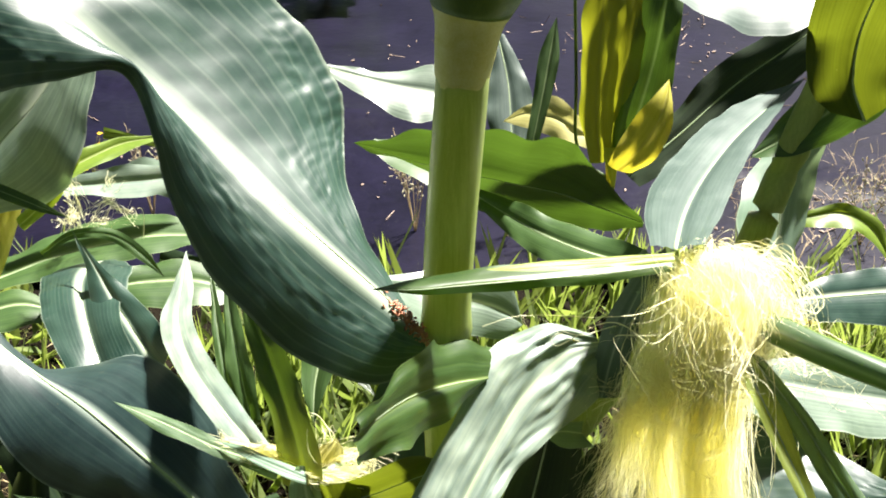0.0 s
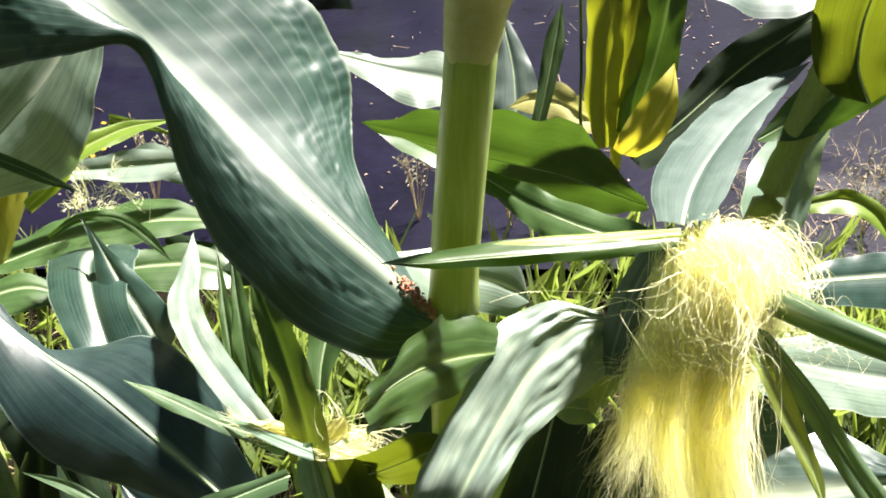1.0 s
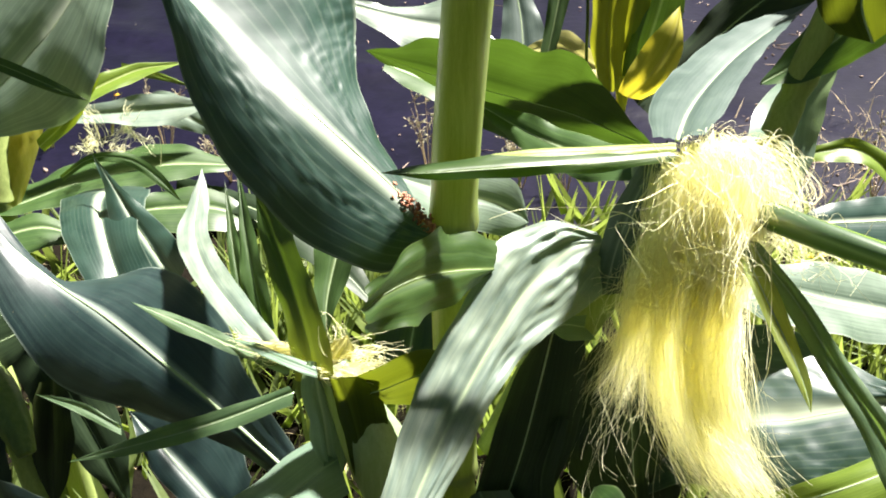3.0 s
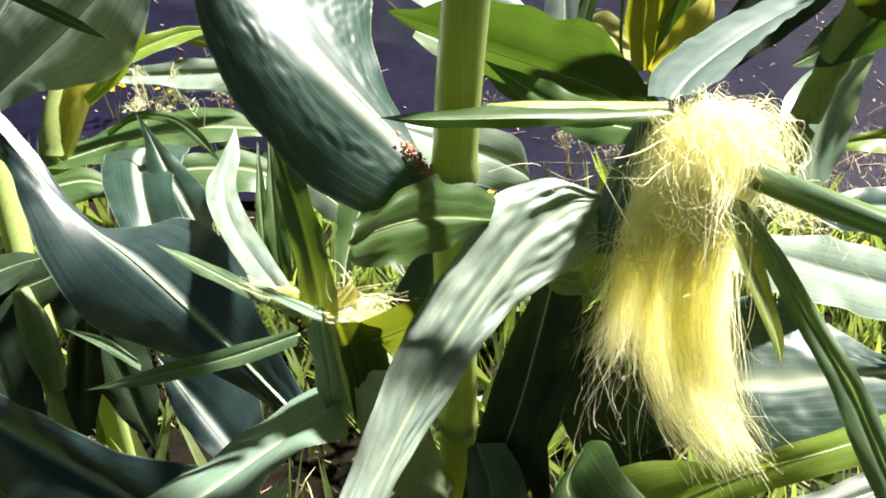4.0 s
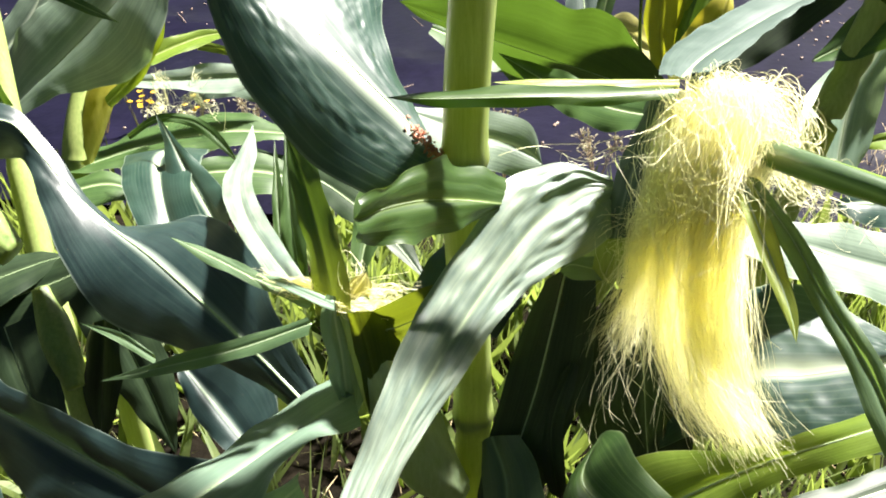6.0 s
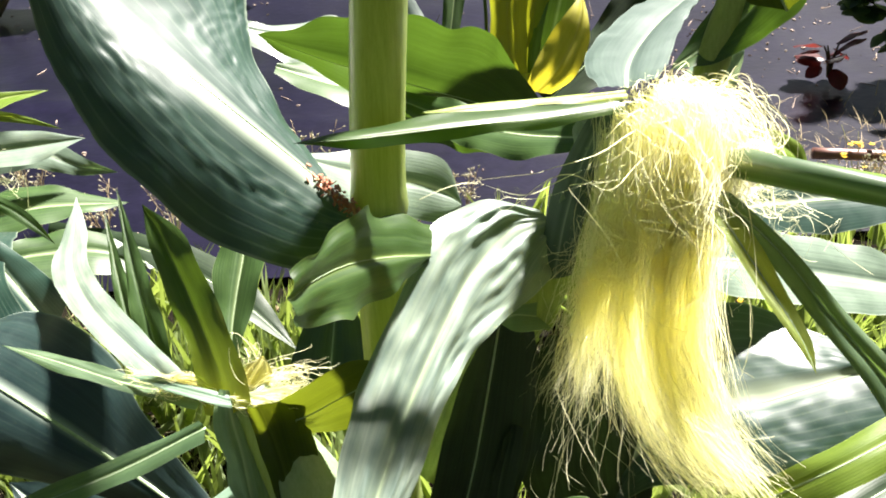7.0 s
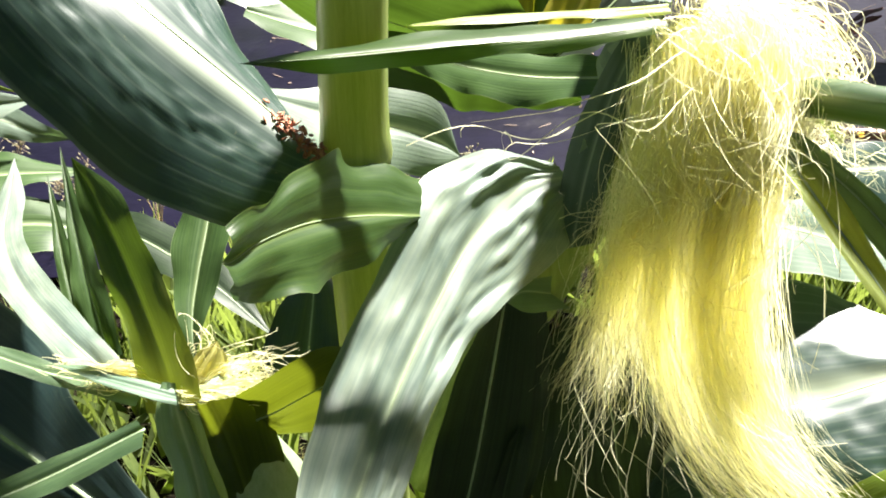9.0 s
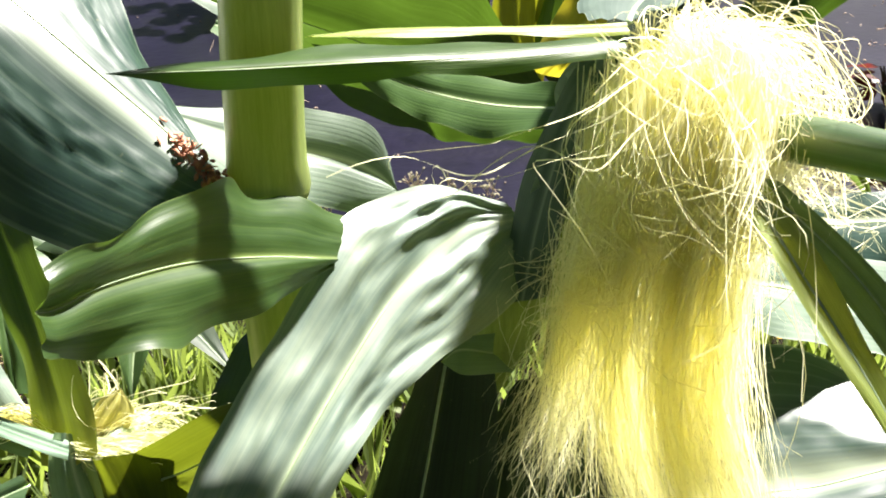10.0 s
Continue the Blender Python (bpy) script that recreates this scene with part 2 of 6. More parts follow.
LEAF_SHEATH = plain_material("leaf_sheath", (0.025, 0.055, 0.015), (0.10, 0.15, 0.03), 0.42, 40, 0.4, 0.001, stretch=(3, 3, 1), through=0.2, glow=(0.35, 0.45, 0.04))
HUSK_PALE = plain_material("pale_husk", (0.17, 0.25, 0.13), (0.36, 0.44, 0.26), 0.40, 30, 0.4, 0.001, stretch=(10, 10, 0.8), through=0.2, glow=(0.5, 0.58, 0.12), gloss=0.7)
SILK_CREAM = plain_material("cream_silk", (0.84, 0.80, 0.46), (0.95, 0.92, 0.66), 0.4, 200, 0.0, 0.001, through=0.55, glow=(0.98, 0.95, 0.6))


# ---- building helpers ----
def mesh_of(name, verts, faces, material, uvs=None, smooth=True):
    me = bpy.data.meshes.new(name)
    me.from_pydata([tuple(v) for v in verts], [], faces)
    if uvs is not None:
        layer = me.uv_layers.new(name="UVMap")
        flat = np.asarray(uvs, dtype=np.float32)[np.array([l.vertex_index for l in me.loops])]
        layer.data.foreach_set("uv", flat.ravel())
    if smooth:
        me.polygons.foreach_set("use_smooth", [True] * len(me.polygons))
    me.materials.append(material)
    me.update()
    return me


def part(name, data, material, parent, label=""):
    """Links a mesh or bmesh as one object under a thing or a part."""
    if isinstance(data, bmesh.types.BMesh):
        me = bpy.data.meshes.new(name)
        data.to_mesh(me)
        data.free()
        me.polygons.foreach_set("use_smooth", [True] * len(me.polygons))
        me.materials.append(material)
        data = me
    ob = new(name, data)
    if parent is not None:
        ob.parent = parent
        ob.matrix_parent_inverse = parent.matrix_basis.inverted() if parent.parent is None else Matrix.Identity(4)
    if label:
        tagged(ob, label)
    return ob


def empty(name, place, label, category, group=""):
    ob = new(name)
    ob.location = place
    ob.empty_display_size = 0.05
    ob.matrix_basis = Matrix.Translation(place)
    return tagged(ob, label, category, group)


def spline(points, n):
    """n points along a smooth curve through the given rows, spaced by length."""
    p = np.asarray(points, float)
    p = p if p.ndim == 2 else p.reshape(len(p), -1)
    ext = np.vstack([2 * p[0] - p[1], p, 2 * p[-1] - p[-2]])
    gap = np.maximum(np.linalg.norm(np.diff(p[:, :3], axis=0), axis=1), 1e-5)
    at = np.r_[0, np.cumsum(gap)]
    s = np.linspace(0, at[-1], n)
    i = np.clip(np.searchsorted(at, s, side="right") - 1, 0, len(p) - 2)
    t = ((s - at[i]) / gap[i])[:, None]
    a, b, c, d = ext[i], ext[i + 1], ext[i + 2], ext[i + 3]
    return 0.5 * (2 * b + (c - a) * t + (2 * a - 5 * b + 4 * c - d) * t**2 + (3 * b - a - 3 * c + d) * t**3), s


def unit(v):
    return v / np.maximum(np.linalg.norm(v, axis=-1, keepdims=True), 1e-9)


def tube(points, radii, sides=10, caps=True, flat=1.0, upright=(0, 0, 1)):
    """Vertices and faces of a round bar through the points, with a radius at each."""
    p, r = np.asarray(points, float), np.asarray(radii, float)
    t = unit(np.gradient(p, axis=0))
    ref = np.array(upright, float)
    ref = np.where(np.abs(t @ ref)[:, None] > 0.95, np.array([1.0, 0, 0]), ref)
    a = unit(np.cross(t, ref))
    b = np.cross(a, t)
    ang = np.linspace(0, 2 * np.pi, sides, endpoint=False)
    ring = a[:, None] * np.cos(ang)[None, :, None] + b[:, None] * (flat * np.sin(ang))[None, :, None]
    verts = (p[:, None] + ring * r[:, None, None]).reshape(-1, 3)
    faces = []
    for i in range(len(p) - 1):
        for j in range(sides):
            k = (j + 1) % sides
            faces.append((i * sides + j, i * sides + k, (i + 1) * sides + k, (i + 1) * sides + j))
    if caps:
        faces.append(tuple(range(sides - 1, -1, -1)))
        faces.append(tuple((len(p) - 1) * sides + j for j in range(sides)))
    return verts, faces


def joined(pieces):
    verts, faces, n = [], [], 0
    for v, f in pieces:
        verts.append(np.asarray(v, float))
        faces += [tuple(i + n for i in q) for q in f]
        n += len(v)
    return np.vstack(verts), faces


def blade(sections, nu=12, nv=44, camber=0.10, camber_left=None, groove=0.03, ruffle=0.0012, pucker=0.0004, corrugate=0.0, waves=11, lobe=0.0, crumple=0.0, dimple=0.0, seed=0):
    """A leaf blade lofted through sections of (midrib place, offset to one margin, offset to the other).
    Returns vertices, faces, uvs, the midrib line and its outward normal."""
    rows = np.array([np.concatenate(s) for s in sections], float)
    q, s = spline(rows, nv)
    mid, left, right = q[:, :3], q[:, 3:6], q[:, 6:]
    tang = unit(np.gradient(mid, axis=0))
    normal = unit(np.cross(tang, right - left + 1e-7))
    width = np.linalg.norm(right, axis=1) + np.linalg.norm(left, axis=1)
    upper = 1.0 if normal[:, 2].sum() > 0 else -1.0
    us = np.linspace(-1, 1, 2 * (nu // 2) + 1)
    verts, uvs = [], []
    for i in range(nv):
        for u in us:
            side = left[i] if u < 0 else right[i]
            a = abs(u)
            lift = upper * width[i] * ((camber if u > 0 or camber_left is None else camber_left) * (a - a * a) - groove * math.exp(-a * a * 60))
            lift += ruffle * a**3 * (math.sin(s[i] * 160 + seed * 1.7 + (2.1 if u < 0 else 0)) + math.sin(s[i] * 71 + seed)) * min(1.0, width[i] / 0.03)
            if corrugate:
                lift += corrugate * (math.sin(u * waves + 1.2 * math.sin(s[i] * 18 + seed)) + 0.3 * math.sin(u * 2.3 * waves + 2.0 * math.sin(s[i] * 31 + seed))) * min(1.0, width[i] / 0.02) * (1 - a**6)
            p = mid[i] + side * a * (1.0 + lobe * a * (math.sin(s[i] * 230 + (2.0 if u < 0 else 0)) + 0.7 * math.sin(s[i] * 97 + 1.0)))
            if pucker:
                w = Vector((u * 6 + seed * 7, s[i] * 75, seed * 3.1))
                w2 = Vector((u * 2.0 + seed * 3, s[i] * 26, seed * 5.7))
                lift += pucker * (1 + crumple * math.exp(-((s[i] - 0.03) / 0.025) ** 2)) * (noise.noise(w) * math.sin(math.pi * min(a * 1.05, 1)) + 1.6 * noise.noise(w2) * a)
            if dimple:
                here = noise.noise(Vector((u * 1.6 + 3.0, s[i] * 13, 8.0))) * 3.0 + 0.35
                lift += dimple * min(1.0, max(0.0, here)) * min(1.0, max(0.0, a * 3 - 0.75)) * noise.noise(Vector((u * 13, s[i] * 165, 2.0)))
            verts.append(p + normal[i] * lift)
            uvs.append(((u + 1) / 2, s[i]))
    n = len(us)
    faces = [(i * n + j, i * n + j + 1, (i + 1) * n + j + 1, (i + 1) * n + j) for i in range(nv - 1) for j in range(n - 1)]
    return np.array(verts), faces, uvs, mid - normal * (upper * groove * width)[:, None], width


LEAF_COUNT = [0]


def corn_leaf(name, sections, material, parent, label="", rib=0.001, nested=True, **shape):
    """A leaf with its midrib. nested: the midrib becomes a part of its own under the leaf."""
    LEAF_COUNT[0] += 1
    v, f, uv, line, width = blade(sections, seed=LEAF_COUNT[0], **shape)
    me = mesh_of(name, v, f, LEAF[material], uv)
    ob = part(name, me, None, parent, label)
    if rib:
        k = len(line)
        fade = np.linspace(1.0, 0.18, k) * np.clip(width / (width.max() * 0.25), 0.1, 1)
        rv, rf = tube(line, rib * fade, 8, flat=0.55)
        if nested:
            part("midrib", mesh_of("midrib", rv, rf, RIB), None, ob)
        else:
            base = len(v)
            me2 = mesh_of(name, np.vstack([v, rv]), f + [tuple(i + base for i in q) for q in rf], LEAF[material], list(uv) + [(0.5, 0.1)] * len(rv))
            me2.materials.append(RIB)
            for poly in me2.polygons:
                if poly.vertices[0] >= base:
                    poly.material_index = 1
            ob.data = me2
    return ob


def rolled_leaf(name, line, radii, material, parent, label="", turns=1.35, n=40, m=30):
    """A husk leaf rolled up lengthwise into a tapering quill, one margin lapping over the other."""
    q, s = spline(np.column_stack([np.asarray(line, float), np.asarray(radii, float)]), n)
    t = unit(np.gradient(q[:, :3], axis=0))
    a = unit(np.cross(t, np.array([0.0, 0.0, 1.0])))
    b = np.cross(a, t)
    verts, uvs = [], []
    for i in range(n):
        for j in range(m + 1):
            g = 2.2 + 2 * math.pi * turns * j / m + 0.25 * math.sin(s[i] * 40)
            r = q[i, 3] * (1.0 - 0.16 * j / m + 0.03 * math.sin(3 * g + s[i] * 60))
            verts.append(q[i, :3] + a[i] * math.cos(g) * r + b[i] * math.sin(g) * r)
            uvs.append((j / m, s[i]))
    faces = [(i * (m + 1) + j, i * (m + 1) + j + 1, (i + 1) * (m + 1) + j + 1, (i + 1) * (m + 1) + j) for i in range(n - 1) for j in range(m)]
    return part(name, mesh_of(name, verts, faces, LEAF[material], uvs), None, parent, label)


def spindle(line, radii, n=40, sides=28, ridges=9, depth=0.0012, seed=0):
    """A husked ear: a tapered body with lengthwise overlapping ridges."""
    q, s = spline(np.column_stack([np.asarray(line, float), np.asarray(radii, float)]), n)
    t = unit(np.gradient(q[:, :3], axis=0))
    a = unit(np.cross(t, np.array([0.0, 1.0, 0.0])))
    b = np.cross(a, t)
    verts = []
    for i in range(n):
        for j in range(sides):
            g = 2 * math.pi * j / sides
            saw = ((g * ridges / (2 * math.pi) + 0.35 * math.sin(s[i] * 20 + seed)) % 1.0) - 0.5
            r = q[i, 3] + depth * saw + 0.0006 * noise.noise(Vector((math.cos(g) * 3 + seed, math.sin(g) * 3, s[i] * 40)))
            verts.append(q[i, :3] + a[i] * math.cos(g) * r + b[i] * math.sin(g) * r)
    faces = [(i * sides + j, i * sides + (j + 1) % sides, (i + 1) * sides + (j + 1) % sides, (i + 1) * sides + j) for i in range(n - 1) for j in range(sides)]
    faces += [tuple(range(sides - 1, -1, -1)), tuple((n - 1) * sides + j for j in range(sides))]
    return np.array(verts), faces


def strands(guides, rng, steps=32, lock=9):
    """Fine flat twisted threads in loose locks along guide lines of (points, count, spread at the start, spread at the end, curl, thickness)."""
    pieces = []
    for points, count, wide_a, wide_b, curl, thick in guides:
        g0, _ = spline(points, steps)
        locks = [(rng.normal(0, wide_a, 3), rng.normal(0, wide_b, 3) * np.array([1.0, 0.6, 0.8]), rng.uniform(0, 6.28, 3), rng.uniform(0.5, 1.6, 3)) for _ in range(max(3, count // lock))]
        for _ in range(count):
            a, e, lp, lf = locks[rng.integers(len(locks))]
            keep = max(6, int(steps * min(rng.uniform(0.60, 1.14), 1.0)))
            g, f = g0[:keep], np.linspace(0, keep / steps, keep)[:, None]
            start = a + rng.normal(0, wide_a * 0.45, 3)
            end = e + rng.normal(0, wide_b * 0.45, 3)
            ph, fr = rng.uniform(0, 6.28, 3), rng.uniform(0.8, 3.0, 3)
            own = curl * np.sin(fr * f * 6.28 + ph) * (0.25 + f) * (2.3 if rng.uniform() < 0.16 else 0.8)
            wave = own + 1.2 * curl * np.sin(lf * f * 6.28 + lp) * (0.2 + f)
            stray = rng.normal(0, wide_b * 1.3, 3) * f**3 if rng.uniform() < 0.12 else 0.0
            tip = np.clip(f / f[-1] - 0.72, 0, 1) / 0.28
            hook = rng.normal(0, 1.0, 3) * 1.3 * curl * tip**2 + curl * 0.5 * tip * np.sin(rng.uniform(2, 5) * tip + ph)
            p = g + start * (1 - f) + end * np.sqrt(f) + wave + stray + hook
            turn = rng.uniform(0, 6.28) + rng.uniform(2, 9) * f
            t = unit(np.gradient(p, axis=0))
            u = unit(np.cross(t, np.array([0.3, 0.9, 0.2])))
            w = (u * np.cos(turn) + np.cross(t, u) * np.sin(turn)) * np.linspace(1.0, 0.65, keep)[:, None] * thick * rng.uniform(0.7, 1.5)
            verts = np.stack([p - w, p + w], axis=1).reshape(-1, 3)
            pieces.append((verts, [(2 * i, 2 * i + 1, 2 * i + 3, 2 * i + 2) for i in range(keep - 1)]))
    return joined(pieces)


def stalk_line(points, n=30):
    return spline(points, n)[0]


def corn_stalk(parent, points, radius, joints, name="stalk"):
    """A stalk through the points with swollen joints at the given heights."""
    q = stalk_line(points, 120)
    r = np.full(len(q), radius) * np.interp(q[:, 2], [0, 0.5, 1.0], [1.15, 1.02, 0.95])
    for h in joints:
        d = q[:, 2] - h
        r = r + radius * (0.10 * np.exp(-((d - 0.001) / 0.007) ** 2) - 0.15 * np.exp(-((d + 0.0105) / 0.0055) ** 2))
    st = part(name, mesh_of(name, *tube(q, r, 24), STALK), None, parent)
    for h in joints:
        i = int(np.argmin(np.abs(q[:, 2] - h)))
        if 2 < i < len(q) - 3:
            seg = np.array([q[i] + (q[i + 1] - q[i - 1]) / np.linalg.norm(q[i + 1] - q[i - 1]) * k for k in (-0.0045, -0.003, 0.0, 0.003, 0.0045)])
            part("joint", mesh_of("joint", *tube(seg, radius * np.array([0.98, 1.05, 1.09, 1.05, 0.98]), 24), NODE), None, st, "yellowish ring-shaped joint")
    return st


# ---- ground ----
def ground_height(x, y):
    return 0.012 * noise.noise(Vector((x * 1.7, y * 1.7, 0.3))) * math.exp(-((x * x + y * y) / 60.0))


def sheet(name, x0, x1, y0, y1, step, height, material):
    xs = np.arange(x0, x1 + step / 2, step)
    ys = np.arange(y0, y1 + step / 2, step)
    v = [(x, y, height(x, y)) for y in ys for x in xs]
    n = len(xs)
    f = [(i * n + j, i * n + j + 1, (i + 1) * n + j + 1, (i + 1) * n + j) for i in range(len(ys) - 1) for j in range(n - 1)]
    return mesh_of(name, v, f, material)


# soil colour set near black to hold the shade below the corn
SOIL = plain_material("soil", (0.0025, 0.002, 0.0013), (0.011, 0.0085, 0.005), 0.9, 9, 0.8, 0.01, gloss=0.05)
MULCH = plain_material("black_plastic_film", (0.0018, 0.0015, 0.0055), (0.0066, 0.0054, 0.0165), 0.30, 5, 0.35, 0.006, gloss=0.3)
soil_edges = sorted([-900, -200, -60, -20, -8] + [round(-4 + 0.2 * i, 2) for i in range(41)] + [8, 20, 60, 200, 900])
gv = [(x, y, -0.012 + ground_height(x, y)) for y in soil_edges for x in soil_edges]
gn = len(soil_edges)
gf = [(i * gn + j, i * gn + j + 1, (i + 1) * gn + j + 1, (i + 1) * gn + j) for i in range(gn - 1) for j in range(gn - 1)]
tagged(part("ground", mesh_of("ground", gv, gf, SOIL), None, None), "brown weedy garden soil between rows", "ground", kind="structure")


def film_height(x, y):
    fold = 0.010 * abs(noise.noise(Vector((x * 2.2 + y * 0.9, y * 0.7, 4.0)))) + 0.004 * noise.noise(Vector((x * 9, y * 4, 1.0)))
    pleat = 0.012 * math.exp(-(((x * 0.35 + y - 2.05) / 0.035) ** 2))
    calm = min(1.0, max(0.0, (y - 1.42) / 0.5))
    return ground_height(x, y) + 0.004 + calm * (fold + pleat)


tagged(part("mulch_film", sheet("mulch_film", -3.2, 3.6, 1.44, 6.0, 0.04, film_height, MULCH), None, None), "wrinkled black plastic mulch film laid over the soil", "mulch", kind="structure")


# ---- main corn plant ----
main = empty("corn_plant", (0.008, 0.43, 0.0), "green corn plant with two silking ears and broad leaves", "corn", "corn plants")
stalk = corn_stalk(main, [(0.010, 0.470, -0.02), (0.010, 0.440, 0.25), (0.009, 0.417, 0.475), (0.0065, 0.402, 0.666), (0.014, 0.408, 0.801), (0.022, 0.415, 0.95)], 0.0118, [0.16, 0.31, 0.475, 0.664, 0.815])

# collar and leaf bases that spread above the upper joint
flare, _ = spline([(0.0132, 0.4076, 0.793, 0.0118), (0.0145, 0.4082, 0.804, 0.0130), (0.0160, 0.4090, 0.816, 0.0146), (0.0175, 0.4095, 0.826, 0.0190), (0.021, 0.411, 0.850, 0.0285)], 28)
cv, cf = tube(flare[:15, :3], flare[:15, 3], 36, caps=False)
for i, p in enumerate(cv[:36 * 4]):
    g = i % 36 * 0.17453
    p[2] += (0.0065 * noise.noise(Vector((math.cos(g) * 1.3, math.sin(g) * 1.3, 1.7))) + 0.0022 * noise.noise(Vector((math.cos(g) * 5, math.sin(g) * 5, 4.7)))) * (1 - (i // 36) / 4)
part("collar", mesh_of("collar", cv, cf, COLLAR), None, main, "ragged yellow leaf collar")
part("sheath", mesh_of("sheath", *tube(flare[14:, :3], flare[14:, 3], 36), LEAF_SHEATH), None, main, "flaring dark green leaf sheath")

# first ear, husk and silk
EAR_LINE = [(0.030, 0.440, 0.470), (0.060, 0.447, 0.530), (0.088, 0.440, 0.595), (0.112, 0.424, 0.655), (0.127, 0.402, 0.700)]
ear = part("ear", mesh_of("ear", *spindle(EAR_LINE, [0.009, 0.013, 0.0145, 0.0135, 0.010]), HUSK), None, main, "ear of corn wrapped in green husk")

# second ear
EAR_TWO = [(0.000, 0.400, 0.425), (-0.018, 0.395, 0.455), (-0.036, 0.402, 0.500), (-0.052, 0.410, 0.535), (-0.063, 0.415, 0.562)]
second_ear = part("ear", mesh_of("ear", *spindle(EAR_TWO, [0.010, 0.019, 0.020, 0.014, 0.011], seed=3), HUSK_PALE), None, main, "smaller ear with yellowish opened husk")

# ---- other plants ----
back = empty("corn_plant", (0.20, 0.76, 0.0), "corn plant with yellow backlit ear and dark leaves", "corn", "corn plants")
corn_stalk(back, [(0.19, 0.74, -0.02), (0.215, 0.72, 0.30), (0.258, 0.708, 0.531), (0.279, 0.724, 0.595), (0.31, 0.74, 0.70), (0.33, 0.75, 0.85)], 0.0125, [0.2, 0.42, 0.60])
left_plant = empty("corn_plant", (-0.28, 0.48, 0.0), "corn plant with leaning yellow-green stalk", "corn", "corn plants")
corn_stalk(left_plant, [(-0.25, 0.47, -0.02), (-0.28, 0.49, 0.20), (-0.315, 0.515, 0.345), (-0.37, 0.60, 0.50), (-0.419, 0.69, 0.636), (-0.44, 0.74, 0.80), (-0.44, 0.75, 1.05)], 0.0105, [0.12, 0.30, 0.415, 0.545])
rear = empty("corn_plant", (-0.39, 0.80, 0.0), "corn plant with pale husks behind the others", "corn", "corn plants")
corn_stalk(rear, [(-0.40, 0.74, -0.02), (-0.41, 0.745, 0.25), (-0.410, 0.751, 0.451), (-0.402, 0.822, 0.557), (-0.40, 0.86, 0.70)], 0.012, [0.2, 0.44, 0.60])

# the back ear's yellow base stands for sun coming through it
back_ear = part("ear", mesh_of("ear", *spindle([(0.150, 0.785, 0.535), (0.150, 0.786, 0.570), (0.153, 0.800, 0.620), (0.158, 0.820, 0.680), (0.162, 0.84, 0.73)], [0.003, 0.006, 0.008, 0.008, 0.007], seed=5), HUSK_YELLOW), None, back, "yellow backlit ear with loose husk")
rear_ear = part("ear", mesh_of("ear", *spindle([(-0.412, 0.75, 0.44), (-0.40, 0.77, 0.48), (-0.385, 0.79, 0.52), (-0.37, 0.81, 0.56)], [0.008, 0.013, 0.013, 0.008], seed=7), HUSK_YELLOW), None, rear, "pale yellow ear husk")


part("stem", mesh_of("stem", *tube(spline([(0.149, 0.785, 0.545), (0.130, 0.790, 0.556), (0.1195, 0.799, 0.575), (0.1160, 0.800, 0.630), (0.1098, 0.8006, 0.7084), (0.106, 0.80, 0.76)], 30)[0], np.linspace(0.0016, 0.0013, 30), 8), LEAF_SHEATH), None, back, "thin dark stem beside the ear")


# unseen hedge added all round the garden to block the bright low sky
HEDGE = plain_material("hedge_leaf", (0.012, 0.028, 0.008), (0.06, 0.10, 0.03), 0.6, 1.2, 0.8, 0.2)
hv = []
for j in range(15):
    for i in range(240):
        g = 2 * math.pi * i / 240
        z = 7.6 * j / 14 * (1 + 0.35 * noise.noise(Vector((math.cos(g) * 7, math.sin(g) * 7, 0.5))))
        r = 32 + 5.0 * (j / 14) ** 2 + 2.4 * noise.noise(Vector((math.cos(g) * 16, math.sin(g) * 16, z * 0.6)))
        hv.append((r * math.cos(g), r * math.sin(g), z - 0.1))
hf = [(j * 240 + i, j * 240 + (i + 1) % 240, (j + 1) * 240 + (i + 1) % 240, (j + 1) * 240 + i) for j in range(14) for i in range(240)]
tagged(part("backdrop", mesh_of("backdrop", hv, hf, HEDGE), None, None), "unseen dark green hedge added to block low sky light", "hedge", kind="structure")

# ---- leaves: midrib places and offsets to both margins, from base to tip ----
LEAF_A = [
    ((-0.004, 0.389, 0.667), (0.001, -0.006, -0.009), (-0.002, 0.009, 0.001)),
    ((-0.020, 0.400, 0.681), (-0.008, -0.026, -0.029), (-0.005, 0.022, 0.007)),
    ((-0.044, 0.405, 0.704), (-0.018, -0.030, -0.038), (0.006, 0.034, 0.001)),
    ((-0.069, 0.410, 0.727), (-0.021, -0.031, -0.030), (0.023, 0.061, -0.006)),
    ((-0.094, 0.418, 0.749), (-0.019, -0.025, -0.021), (0.046, 0.080, -0.014)),
    ((-0.118, 0.423, 0.772), (-0.004, -0.020, -0.009), (0.060, 0.086, -0.010)),
    ((-0.137, 0.424, 0.791), (0.006, -0.012, 0.001), (0.064, 0.087, -0.006)),
    ((-0.160, 0.424, 0.816), (0.002, -0.026, -0.022), (0.063, 0.080, -0.004)),
    ((-0.194, 0.425, 0.837), (-0.000, -0.029, -0.047), (0.058, 0.059, -0.001)),
    ((-0.251, 0.428, 0.841), (-0.000, -0.019, -0.030), (0.012, 0.032, 0.013)),
    ((-0.303, 0.411, 0.815), (0.000, 0.000, 0.000), (0.000, 0.000, 0.000)),
]
